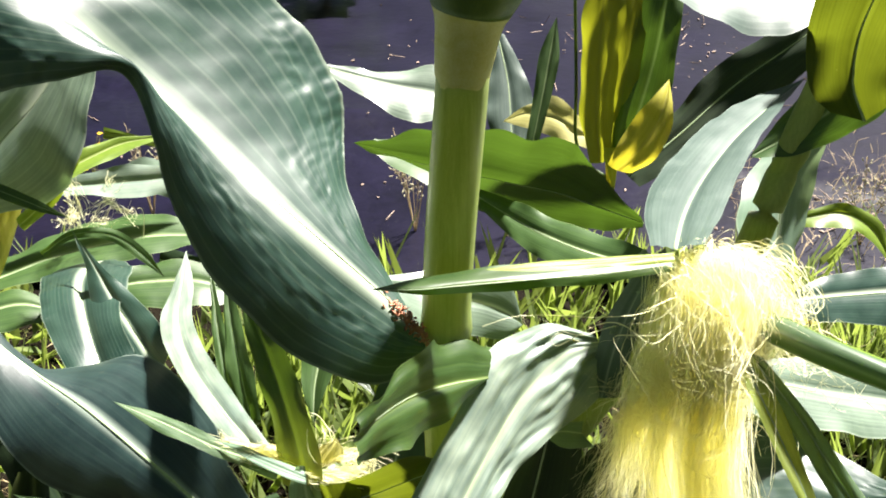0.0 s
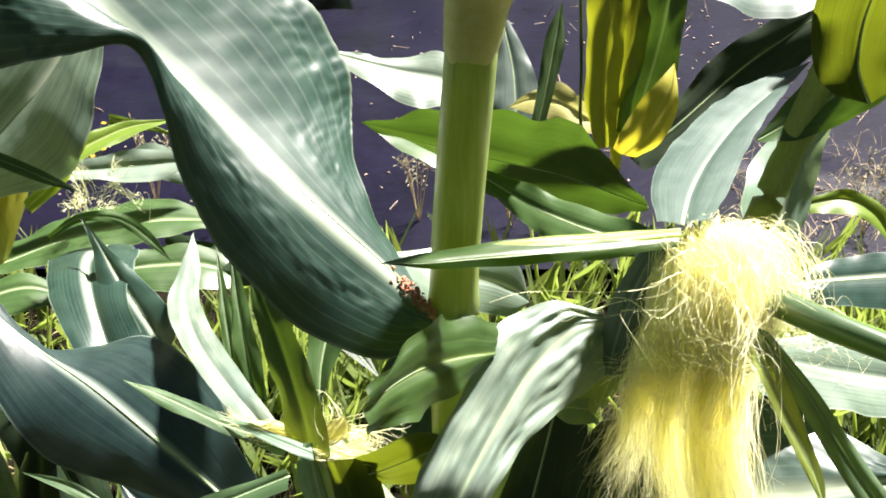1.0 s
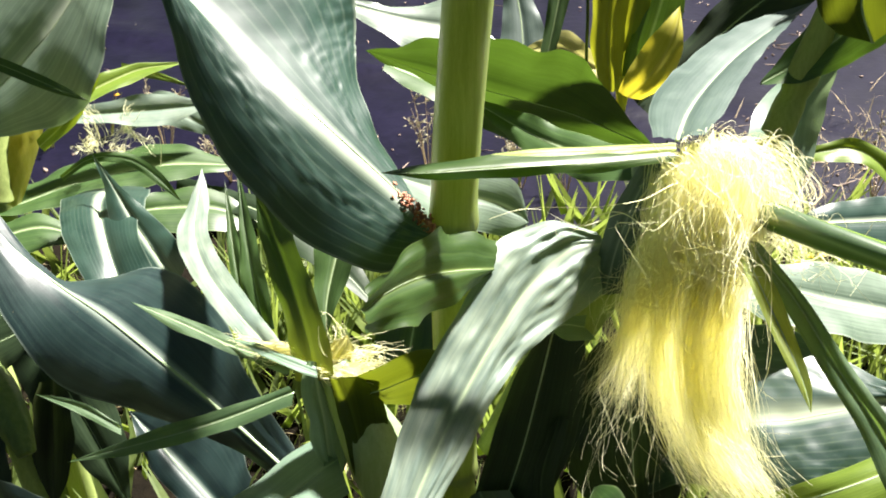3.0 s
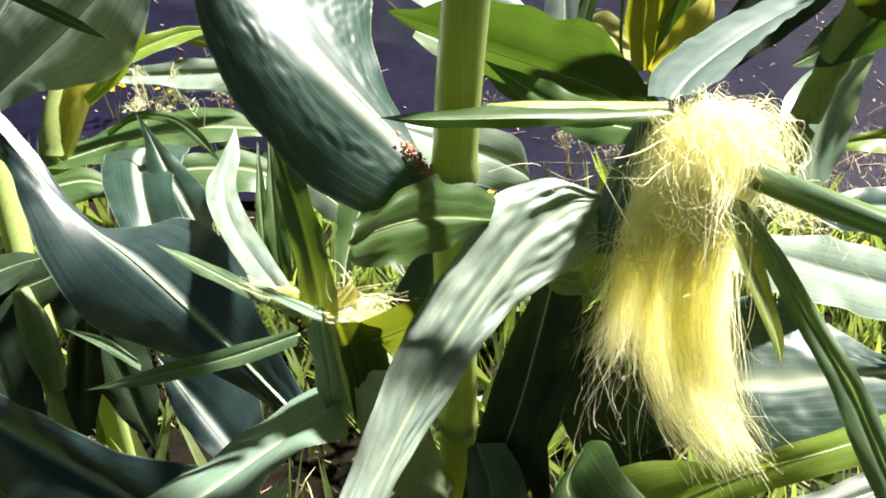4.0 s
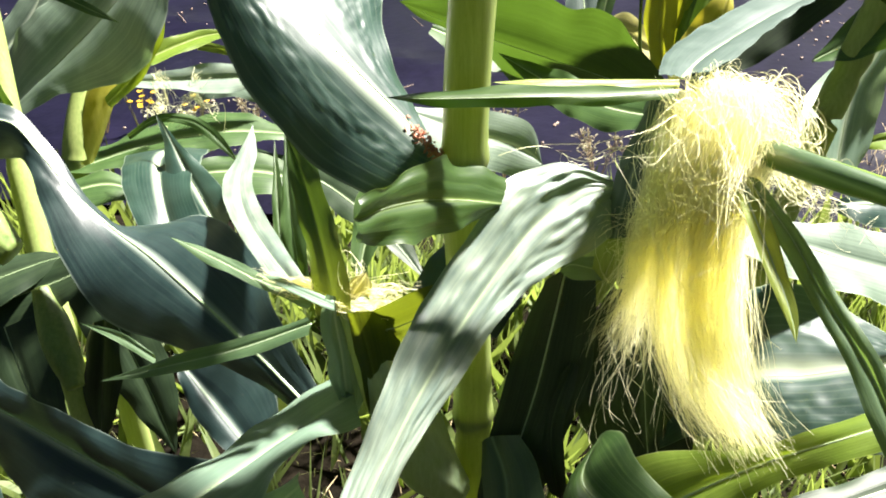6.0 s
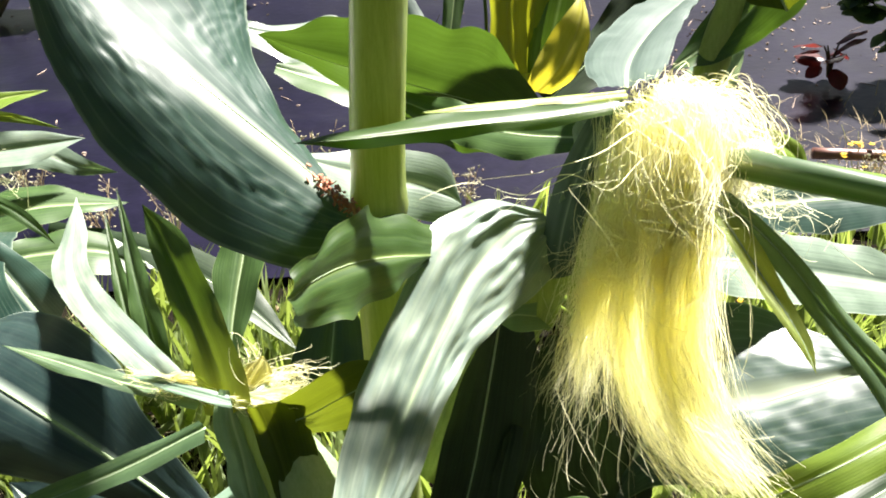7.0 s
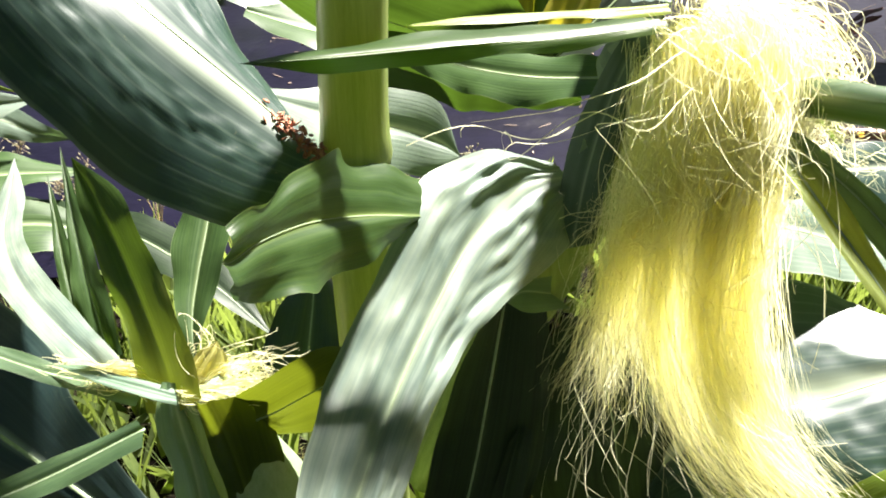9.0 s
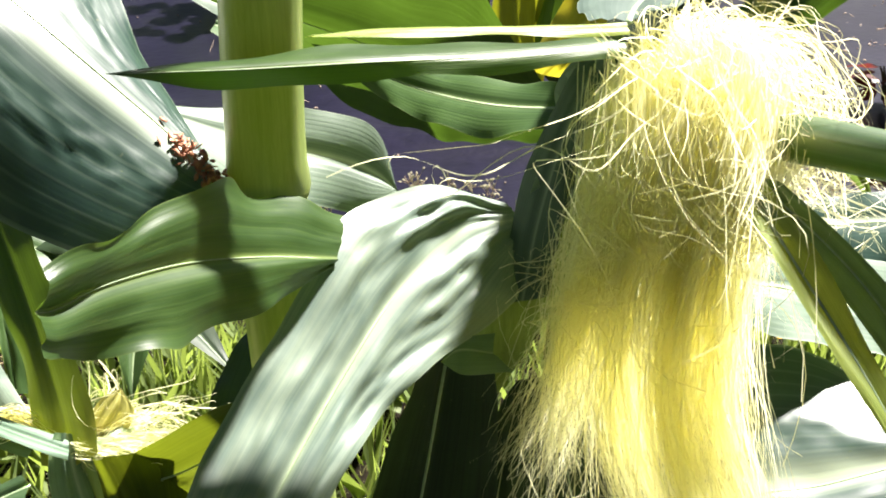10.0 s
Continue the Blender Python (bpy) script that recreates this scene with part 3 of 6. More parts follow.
AURICLE = [
    ((-0.024, 0.415, 0.683), (-0.003, 0.002, 0.002), (0.006, -0.010, -0.007)),
    ((-0.002, 0.424, 0.670), (0.002, 0.011, 0.006), (0.001, -0.017, -0.012)),
    ((0.025, 0.427, 0.662), (0.001, 0.008, 0.012), (-0.004, -0.011, -0.013)),
    ((0.039, 0.426, 0.656), (0.001, 0.006, 0.012), (-0.003, -0.009, -0.010)),
    ((0.046, 0.424, 0.650), (0.000, 0.000, 0.000), (0.000, 0.000, 0.000)),
]
HUSK_LEFT = [
    ((0.1091, 0.3890, 0.7105), (0.0004, 0.0080, -0.0003), (0.0002, -0.0030, -0.0028)),
    ((0.0710, 0.3800, 0.7107), (-0.0003, 0.0110, -0.0002), (0.0003, -0.0030, -0.0040)),
    ((0.0389, 0.3720, 0.7123), (-0.0010, 0.0120, 0.0002), (0.0002, 0.0000, -0.0057)),
    ((0.0097, 0.3660, 0.7131), (-0.0016, 0.0120, -0.0008), (-0.0005, 0.0040, -0.0067)),
    ((-0.0064, 0.3620, 0.7140), (-0.0016, 0.0100, -0.0014), (-0.0009, 0.0050, -0.0056)),
    ((-0.0260, 0.3630, 0.7131), (0.0000, 0.0000, 0.0000), (0.0000, 0.0000, 0.0000)),
]
HUSK_UP = [
    ((0.110, 0.392, 0.716), (-0.010, 0.005, -0.002), (0.012, -0.004, 0.004)),
    ((0.125, 0.440, 0.708), (-0.019, 0.004, -0.002), (0.016, -0.009, 0.004)),
    ((0.147, 0.494, 0.699), (-0.024, 0.004, -0.002), (0.017, -0.008, 0.006)),
    ((0.181, 0.560, 0.691), (-0.021, 0.006, 0.001), (0.014, -0.008, 0.006)),
    ((0.221, 0.625, 0.683), (-0.019, 0.001, 0.002), (0.008, -0.008, 0.006)),
    ((0.264, 0.683, 0.680), (0.000, 0.000, 0.000), (0.000, 0.000, 0.000)),
]
HUSK_LIP = [
    ((0.1084, 0.3860, 0.7157), (0.0000, 0.0020, 0.0009), (0.0000, -0.0030, -0.0010)),
    ((0.0843, 0.3810, 0.7166), (0.0000, 0.0030, 0.0004), (0.0000, -0.0040, -0.0006)),
    ((0.0574, 0.3740, 0.7189), (-0.0002, 0.0040, -0.0003), (0.0002, -0.0040, -0.0002)),
    ((0.0388, 0.3700, 0.7199), (-0.0002, 0.0030, -0.0002), (0.0002, -0.0030, -0.0001)),
    ((0.0228, 0.3680, 0.7200), (0.0000, 0.0000, 0.0000), (0.0000, 0.0000, 0.0000)),
]
STRIP_SHORT = [
    ((0.137, 0.358, 0.681), (-0.002, -0.002, -0.003), (0.004, -0.003, 0.002)),
    ((0.145, 0.335, 0.668), (-0.004, -0.001, -0.001), (0.005, -0.001, 0.003)),
    ((0.151, 0.314, 0.658), (-0.004, -0.001, -0.001), (0.004, -0.001, 0.001)),
    ((0.155, 0.299, 0.650), (-0.003, -0.000, 0.000), (0.003, -0.002, 0.000)),
    ((0.157, 0.288, 0.642), (0.000, 0.000, 0.000), (0.000, 0.000, 0.000)),
]
STRIP_LONG = [
    ((0.140, 0.359, 0.682), (-0.004, -0.002, -0.002), (0.005, -0.004, 0.001)),
    ((0.156, 0.332, 0.670), (-0.005, -0.000, -0.003), (0.004, -0.003, 0.002)),
    ((0.170, 0.309, 0.653), (-0.006, 0.000, -0.002), (0.005, -0.002, 0.002)),
    ((0.185, 0.288, 0.636), (-0.007, -0.000, -0.002), (0.006, -0.002, 0.002)),
    ((0.195, 0.270, 0.621), (-0.009, -0.000, -0.002), (0.005, -0.002, 0.003)),
    ((0.204, 0.251, 0.605), (-0.006, -0.001, -0.004), (0.004, -0.001, 0.001)),
    ((0.216, 0.228, 0.580), (0.000, 0.000, 0.000), (0.000, 0.000, 0.000)),
]
FRONT_LEAF = [
    ((0.0860, 0.4190, 0.6410), (-0.0040, 0.0030, 0.0050), (0.0030, -0.0030, -0.0050)),
    ((0.0660, 0.4090, 0.6420), (-0.0070, 0.0100, 0.0130), (0.0210, -0.0040, -0.0160)),
    ((0.0460, 0.3880, 0.6340), (-0.0150, 0.0120, 0.0210), (0.0310, 0.0080, -0.0170)),
    ((0.0300, 0.3650, 0.6220), (-0.0156, 0.0114, 0.0170), (0.0210, 0.0090, -0.0100)),
    ((0.0130, 0.3370, 0.6070), (-0.0165, 0.0105, 0.0140), (0.0190, 0.0110, -0.0020)),
    ((-0.0040, 0.3020, 0.5900), (-0.0130, 0.0128, 0.0139), (0.0180, 0.0130, 0.0000)),
    ((-0.0190, 0.2670, 0.5700), (-0.0106, 0.0078, 0.0059), (0.0110, 0.0080, 0.0000)),
    ((-0.0310, 0.2310, 0.5520), (-0.0093, 0.0029, 0.0029), (0.0100, 0.0040, -0.0020)),
    ((-0.0450, 0.1960, 0.5300), (0.0000, 0.0000, 0.0000), (0.0000, 0.0000, 0.0000)),
]
CURL_LEAF = [
    ((0.0270, 0.3850, 0.6470), (0.0030, 0.0160, 0.0050), (-0.0020, -0.0010, -0.0020)),
    ((0.0100, 0.3650, 0.6600), (0.0020, 0.0240, 0.0070), (0.0000, -0.0110, -0.0100)),
    ((-0.0070, 0.3430, 0.6710), (0.0030, 0.0200, 0.0120), (-0.0010, -0.0140, -0.0140)),
    ((-0.0200, 0.3200, 0.6790), (0.0022, 0.0132, 0.0077), (-0.0020, -0.0080, -0.0140)),
    ((-0.0270, 0.3050, 0.6820), (0.0045, 0.0090, 0.0105), (0.0000, -0.0081, -0.0081)),
    ((-0.0290, 0.2990, 0.6850), (0.0020, 0.0060, 0.0070), (0.0010, -0.0060, -0.0070)),
]
LOW_RIGHT = [
    ((0.1120, 0.4020, 0.4780), (-0.0040, 0.0040, 0.0060), (0.0060, -0.0060, -0.0040)),
    ((0.1360, 0.3960, 0.5170), (0.0000, 0.0323, 0.0112), (0.0030, -0.0195, -0.0097)),
    ((0.1650, 0.3850, 0.5460), (0.0020, 0.0550, 0.0190), (0.0060, -0.0320, -0.0220)),
    ((0.1910, 0.3820, 0.5530), (0.0100, 0.0530, 0.0190), (0.0070, -0.0370, -0.0210)),
    ((0.2200, 0.3820, 0.5610), (0.0070, 0.0300, 0.0070), (0.0060, -0.0410, -0.0240)),
    ((0.2480, 0.3820, 0.5680), (-0.0010, 0.0040, 0.0060), (0.0080, -0.0400, -0.0260)),
    ((0.2760, 0.3850, 0.5750), (-0.0010, 0.0070, 0.0100), (0.0060, -0.0310, -0.0120)),
    ((0.3160, 0.3880, 0.5880), (0.0000, 0.0000, 0.0000), (0.0000, 0.0000, 0.0000)),
]
UP_RIGHT = [
    ((0.139, 0.418, 0.621), (0.001, 0.003, 0.004), (0.001, -0.008, -0.003)),
    ((0.156, 0.426, 0.611), (0.003, 0.010, 0.005), (0.002, -0.014, -0.004)),
    ((0.192, 0.441, 0.598), (0.001, 0.015, 0.005), (-0.002, -0.024, -0.009)),
    ((0.229, 0.454, 0.580), (0.001, 0.020, 0.012), (-0.004, -0.028, -0.005)),
    ((0.275, 0.467, 0.562), (0.002, 0.020, 0.012), (-0.004, -0.024, -0.008)),
    ((0.330, 0.480, 0.541), (-0.001, 0.008, 0.012), (-0.003, -0.016, -0.006)),
    ((0.378, 0.488, 0.523), (0.000, 0.000, 0.000), (0.000, 0.000, 0.000)),
]
FAR_RIGHT = [
    ((0.266, 0.639, 0.515), (0.002, 0.002, 0.004), (0.002, -0.003, -0.006)),
    ((0.292, 0.649, 0.512), (0.006, 0.016, 0.007), (-0.004, -0.017, -0.009)),
    ((0.330, 0.667, 0.503), (0.004, 0.018, 0.010), (-0.004, -0.020, -0.014)),
    ((0.380, 0.685, 0.494), (0.005, 0.019, 0.012), (-0.005, -0.023, -0.018)),
    ((0.446, 0.701, 0.481), (0.005, 0.016, 0.007), (-0.005, -0.018, -0.010)),
    ((0.519, 0.713, 0.461), (0.000, 0.000, 0.000), (0.000, 0.000, 0.000)),
]
YELLOW_LOW = [
    ((0.073, 0.318, 0.449), (-0.014, 0.005, 0.006), (0.018, -0.011, -0.009)),
    ((0.094, 0.326, 0.477), (-0.020, 0.017, 0.014), (0.014, -0.015, -0.009)),
    ((0.129, 0.333, 0.503), (-0.017, 0.018, 0.013), (0.007, -0.015, -0.006)),
    ((0.165, 0.333, 0.531), (-0.006, 0.007, 0.003), (0.004, -0.011, -0.004)),
    ((0.200, 0.324, 0.561), (-0.002, 0.010, 0.001), (0.002, -0.010, -0.005)),
    ((0.237, 0.332, 0.574), (0.001, 0.009, 0.004), (-0.000, -0.008, -0.005)),
    ((0.274, 0.340, 0.594), (0.000, 0.000, 0.000), (0.000, 0.000, 0.000)),
]
DARK_HANG = [
    ((0.062, 0.408, 0.596), (-0.012, -0.010, -0.002), (0.016, -0.001, -0.006)),
    ((0.055, 0.403, 0.554), (-0.019, -0.003, -0.008), (0.025, -0.002, -0.000)),
    ((0.047, 0.397, 0.510), (-0.021, 0.003, -0.009), (0.030, 0.003, 0.006)),
    ((0.035, 0.389, 0.464), (-0.019, 0.006, -0.014), (0.026, -0.005, 0.013)),
    ((0.025, 0.386, 0.415), (-0.011, -0.002, 0.000), (0.022, -0.004, 0.007)),
    ((0.015, 0.381, 0.375), (0.000, 0.000, 0.000), (0.000, 0.000, 0.000)),
]
DARK_CURL = [
    ((0.068, 0.400, 0.537), (-0.006, -0.005, -0.006), (0.004, -0.005, 0.000)),
    ((0.058, 0.389, 0.496), (-0.005, 0.003, -0.003), (0.007, -0.008, 0.004)),
    ((0.062, 0.380, 0.462), (-0.005, -0.003, -0.003), (0.007, -0.008, 0.004)),
    ((0.066, 0.378, 0.448), (0.000, 0.000, 0.000), (0.000, 0.000, 0.000)),
]
DARK_UNDER = [
    ((0.1036, 0.4120, 0.5804), (-0.0163, 0.0020, 0.0006), (0.0155, -0.0020, -0.0065)),
    ((0.1038, 0.4100, 0.5556), (-0.0247, 0.0020, 0.0010), (0.0206, -0.0040, -0.0081)),
    ((0.1095, 0.4040, 0.5262), (-0.0349, 0.0060, -0.0013), (0.0263, -0.0020, -0.0066)),
    ((0.1125, 0.3980, 0.4995), (-0.0398, 0.0060, -0.0017), (0.0281, -0.0020, -0.0040)),
    ((0.1163, 0.3900, 0.4734), (-0.0299, 0.0040, 0.0011), (0.0224, -0.0020, -0.0009)),
    ((0.1208, 0.3840, 0.4515), (0.0000, 0.0000, 0.0000), (0.0000, 0.0000, 0.0000)),
]
TWO_LEFT = [
    ((-0.0840, 0.4160, 0.5580), (-0.0056, 0.0076, 0.0006), (-0.0033, -0.0082, 0.0001)),
    ((-0.1210, 0.4280, 0.5610), (-0.0018, 0.0068, 0.0004), (0.0018, -0.0078, -0.0004)),
    ((-0.1560, 0.4440, 0.5660), (-0.0020, 0.0066, 0.0007), (0.0023, -0.0084, -0.0009)),
    ((-0.1880, 0.4560, 0.5720), (0.0000, 0.0000, 0.0000), (0.0000, 0.0000, 0.0000)),
]
TWO_UP = [
    ((-0.071, 0.404, 0.555), (-0.013, 0.005, -0.003), (0.012, -0.003, 0.009)),
    ((-0.078, 0.420, 0.580), (-0.011, 0.004, -0.004), (0.012, -0.004, 0.007)),
    ((-0.089, 0.440, 0.607), (-0.009, 0.002, -0.005), (0.011, -0.002, 0.008)),
    ((-0.099, 0.456, 0.625), (-0.006, 0.000, -0.003), (0.011, -0.002, 0.005)),
    ((-0.108, 0.470, 0.639), (0.000, 0.000, 0.000), (0.000, 0.000, 0.000)),
]
TWO_STRAP = [
    ((-0.093, 0.422, 0.554), (-0.009, -0.002, -0.001), (0.003, 0.004, 0.006)),
    ((-0.129, 0.467, 0.558), (-0.010, -0.002, 0.000), (0.010, 0.004, 0.003)),
    ((-0.156, 0.510, 0.557), (-0.011, -0.001, 0.002), (0.010, 0.005, 0.005)),
    ((-0.175, 0.556, 0.557), (-0.011, -0.003, -0.002), (0.010, 0.002, -0.000)),
    ((-0.180, 0.595, 0.563), (-0.006, -0.002, -0.002), (0.008, 0.000, -0.001)),
    ((-0.182, 0.624, 0.571), (0.000, 0.000, 0.000), (0.000, 0.000, 0.000)),
]
TWO_BLADE = [
    ((-0.123, 0.513, 0.507), (-0.009, 0.001, 0.000), (0.007, -0.004, 0.004)),
    ((-0.133, 0.539, 0.529), (-0.009, 0.003, -0.001), (0.010, -0.005, 0.004)),
    ((-0.144, 0.576, 0.552), (-0.004, 0.001, -0.000), (0.007, -0.004, 0.002)),
    ((-0.154, 0.617, 0.579), (0.000, 0.000, 0.000), (0.000, 0.000, 0.000)),
]
TWO_BLADE_B = [
    ((-0.139, 0.532, 0.496), (-0.005, 0.001, 0.000), (0.006, -0.005, 0.003)),
    ((-0.153, 0.573, 0.525), (-0.005, 0.001, 0.000), (0.007, -0.004, 0.002)),
    ((-0.168, 0.629, 0.557), (0.000, 0.000, 0.000), (0.000, 0.000, 0.000)),
]
TWO_LOW = [
    ((-0.081, 0.390, 0.560), (-0.003, 0.003, 0.002), (0.000, -0.008, -0.002)),
    ((-0.122, 0.384, 0.544), (-0.001, 0.005, 0.004), (0.002, -0.007, -0.002)),
    ((-0.164, 0.379, 0.532), (-0.001, 0.004, 0.003), (0.002, -0.007, -0.001)),
    ((-0.212, 0.378, 0.516), (0.000, 0.000, 0.000), (0.000, 0.000, 0.000)),
]
TWO_BACK = [
    ((-0.199, 0.427, 0.496), (-0.002, 0.002, 0.003), (0.002, -0.006, -0.000)),
    ((-0.227, 0.439, 0.502), (-0.000, 0.002, 0.003), (0.001, -0.005, -0.001)),
    ((-0.259, 0.448, 0.505), (0.000, 0.000, 0.000), (0.000, 0.000, 0.000)),
]
TWO_FRONT = [
    ((-0.061, 0.395, 0.507), (-0.019, 0.021, -0.006), (0.010, -0.028, -0.000)),
    ((-0.095, 0.362, 0.499), (-0.023, 0.021, -0.013), (0.012, -0.025, 0.010)),
    ((-0.126, 0.332, 0.491), (-0.025, 0.022, -0.015), (0.028, -0.027, 0.010)),
    ((-0.156, 0.305, 0.482), (-0.026, 0.021, -0.014), (0.036, -0.023, 0.013)),
    ((-0.193, 0.280, 0.472), (-0.027, 0.019, -0.015), (0.033, -0.021, 0.013)),
    ((-0.241, 0.239, 0.461), (0.000, 0.000, 0.000), (0.000, 0.000, 0.000)),
]
TWO_FLAP = [
    ((-0.0549, 0.4020, 0.5462), (-0.0023, -0.0020, 0.0079), (0.0019, 0.0020, -0.0080)),
    ((-0.0349, 0.4010, 0.5536), (-0.0041, -0.0080, 0.0193), (0.0033, 0.0050, -0.0184)),
    ((-0.0182, 0.4000, 0.5636), (-0.0031, -0.0090, 0.0210), (0.0024, 0.0080, -0.0260)),
    ((-0.0014, 0.4000, 0.5715), (-0.0022, -0.0080, 0.0200), (0.0017, 0.0080, -0.0293)),
    ((0.0191, 0.4000, 0.5732), (0.0000, 0.0000, 0.0000), (0.0000, 0.0000, 0.0000)),
]
LEAF_B = [
    ((-0.0890, 0.4040, 0.4790), (-0.0056, -0.0011, -0.0047), (0.0050, 0.0050, 0.0060)),
    ((-0.1280, 0.4290, 0.5000), (-0.0133, -0.0007, -0.0148), (0.0115, 0.0131, 0.0208)),
    ((-0.1720, 0.4650, 0.5090), (-0.0293, -0.0057, -0.0281), (0.0201, 0.0342, 0.0290)),
    ((-0.2280, 0.5100, 0.5180), (-0.0331, -0.0259, -0.0364), (0.0236, 0.0450, 0.0113)),
    ((-0.2690, 0.5380, 0.5240), (-0.0314, -0.0258, -0.0090), (0.0020, 0.0220, -0.0130)),
    ((-0.3010, 0.5520, 0.5440), (-0.0208, -0.0118, 0.0022), (0.0130, 0.0050, -0.0140)),
    ((-0.3270, 0.5640, 0.5700), (-0.0086, -0.0067, -0.0066), (0.0030, 0.0120, -0.0010)),
    ((-0.3520, 0.5740, 0.5900), (-0.0014, -0.0057, -0.0276), (-0.0030, 0.0150, 0.0050)),
    ((-0.3840, 0.5660, 0.5850), (-0.0035, -0.0063, -0.0264), (-0.0070, 0.0150, 0.0070)),
    ((-0.4790, 0.5240, 0.5440), (0.0000, 0.0000, 0.0000), (0.0000, 0.0000, 0.0000)),
]
LOW_LEFT = [
    ((-0.1530, 0.3660, 0.4080), (-0.0121, -0.0078, -0.0213), (-0.0073, 0.0316, 0.0302)),
    ((-0.2070, 0.3890, 0.4120), (-0.0354, -0.0089, -0.0275), (-0.0150, 0.0198, 0.0237)),
    ((-0.2650, 0.4130, 0.4190), (-0.0299, -0.0170, -0.0316), (-0.0178, 0.0159, 0.0269)),
    ((-0.3180, 0.4330, 0.4280), (-0.0160, -0.0117, -0.0337), (-0.0079, 0.0140, 0.0185)),
    ((-0.3740, 0.4520, 0.4350), (-0.0159, -0.0090, -0.0397), (0.0129, 0.0114, 0.0173)),
    ((-0.4910, 0.4860, 0.4480), (0.0000, 0.0000, 0.0000), (0.0000, 0.0000, 0.0000)),
]
LOW_BLUE = [
    ((-0.139, 0.438, 0.388), (-0.012, -0.002, 0.000), (0.005, 0.029, 0.025)),
    ((-0.193, 0.488, 0.404), (-0.015, -0.006, -0.005), (0.033, 0.019, 0.022)),
    ((-0.233, 0.520, 0.425), (0.000, 0.000, 0.000), (0.000, 0.000, 0.000)),
]
UP_LEFT = [
    ((-0.4380, 0.7160, 0.5330), (0.0224, -0.0212, 0.0030), (-0.0270, 0.0340, -0.0024)),
    ((-0.4180, 0.7190, 0.5520), (0.0349, -0.0262, 0.0032), (-0.0498, 0.0691, 0.0092)),
    ((-0.3840, 0.7200, 0.5810), (0.0501, -0.0435, -0.0087), (-0.0539, 0.0587, 0.0134)),
    ((-0.3450, 0.7250, 0.6170), (0.0689, -0.0702, -0.0160), (-0.0645, 0.0641, 0.0020)),
    ((-0.3070, 0.7330, 0.6560), (0.0524, -0.0710, -0.0123), (-0.0689, 0.0745, 0.0009)),
    ((-0.2480, 0.7840, 0.7380), (0.0000, 0.0000, 0.0000), (0.0000, 0.0000, 0.0000)),
]
CURL_THIN = [
    ((-0.304, 0.732, 0.580), (-0.001, 0.005, 0.008), (0.005, -0.013, -0.003)),
    ((-0.284, 0.750, 0.585), (-0.001, 0.005, 0.008), (0.005, -0.013, -0.003)),
    ((-0.263, 0.768, 0.588), (-0.000, 0.003, 0.004), (0.005, -0.013, -0.002)),
    ((-0.230, 0.784, 0.587), (0.000, 0.000, 0.000), (0.000, 0.000, 0.000)),
]
PALE_HUSK = [
    ((-0.369, 0.806, 0.524), (-0.000, 0.002, 0.004), (0.005, -0.012, -0.001)),
    ((-0.327, 0.812, 0.524), (-0.001, 0.005, 0.008), (0.004, -0.013, -0.003)),
    ((-0.272, 0.821, 0.525), (-0.001, 0.008, 0.012), (0.004, -0.017, -0.009)),
    ((-0.222, 0.830, 0.526), (0.000, 0.000, 0.000), (0.000, 0.000, 0.000)),
]
MID_DARK = [
    ((-0.193, 0.558, 0.510), (-0.023, 0.003, -0.009), (0.009, 0.013, 0.018)),
    ((-0.238, 0.620, 0.523), (-0.020, 0.000, -0.004), (0.022, -0.006, 0.005)),
    ((-0.266, 0.657, 0.540), (-0.006, -0.000, -0.003), (0.009, -0.005, -0.001)),
    ((-0.286, 0.681, 0.553), (0.000, 0.000, 0.000), (0.000, 0.000, 0.000)),
]
MID_PALE = [
    ((-0.240, 0.569, 0.500), (-0.025, -0.000, 0.006), (0.030, -0.002, 0.009)),
    ((-0.262, 0.612, 0.516), (-0.033, 0.004, -0.004), (0.028, -0.002, 0.008)),
    ((-0.280, 0.659, 0.519), (-0.030, -0.008, -0.005), (0.039, -0.004, 0.003)),
    ((-0.293, 0.716, 0.499), (-0.031, -0.007, -0.003), (0.037, -0.004, 0.003)),
    ((-0.300, 0.778, 0.466), (0.000, 0.000, 0.000), (0.000, 0.000, 0.000)),
]
MID_FLAT = [
    ((-0.438, 0.747, 0.451), (-0.000, 0.003, 0.005), (0.005, -0.010, 0.002)),
    ((-0.400, 0.757, 0.458), (-0.010, 0.023, 0.000), (0.010, -0.021, 0.002)),
    ((-0.351, 0.774, 0.471), (-0.014, 0.034, 0.000), (0.009, -0.025, -0.004)),
    ((-0.301, 0.787, 0.479), (-0.012, 0.036, 0.002), (0.009, -0.026, -0.005)),
    ((-0.257, 0.795, 0.482), (-0.008, 0.027, 0.006), (0.008, -0.025, -0.004)),
    ((-0.190, 0.802, 0.476), (0.000, 0.000, 0.000), (0.000, 0.000, 0.000)),
]
GRASS_ARC = [
    ((-0.332, 0.717, 0.509), (-0.001, 0.001, 0.002), (0.002, -0.001, -0.002)),
    ((-0.304, 0.721, 0.526), (-0.001, 0.002, 0.003), (0.001, -0.002, -0.003)),
    ((-0.273, 0.724, 0.524), (0.001, 0.003, 0.004), (-0.001, -0.003, -0.004)),
    ((-0.249, 0.718, 0.510), (0.003, 0.002, 0.003), (-0.003, -0.003, -0.003)),
    ((-0.229, 0.709, 0.491), (0.000, 0.000, 0.000), (0.000, 0.000, 0.000)),
]
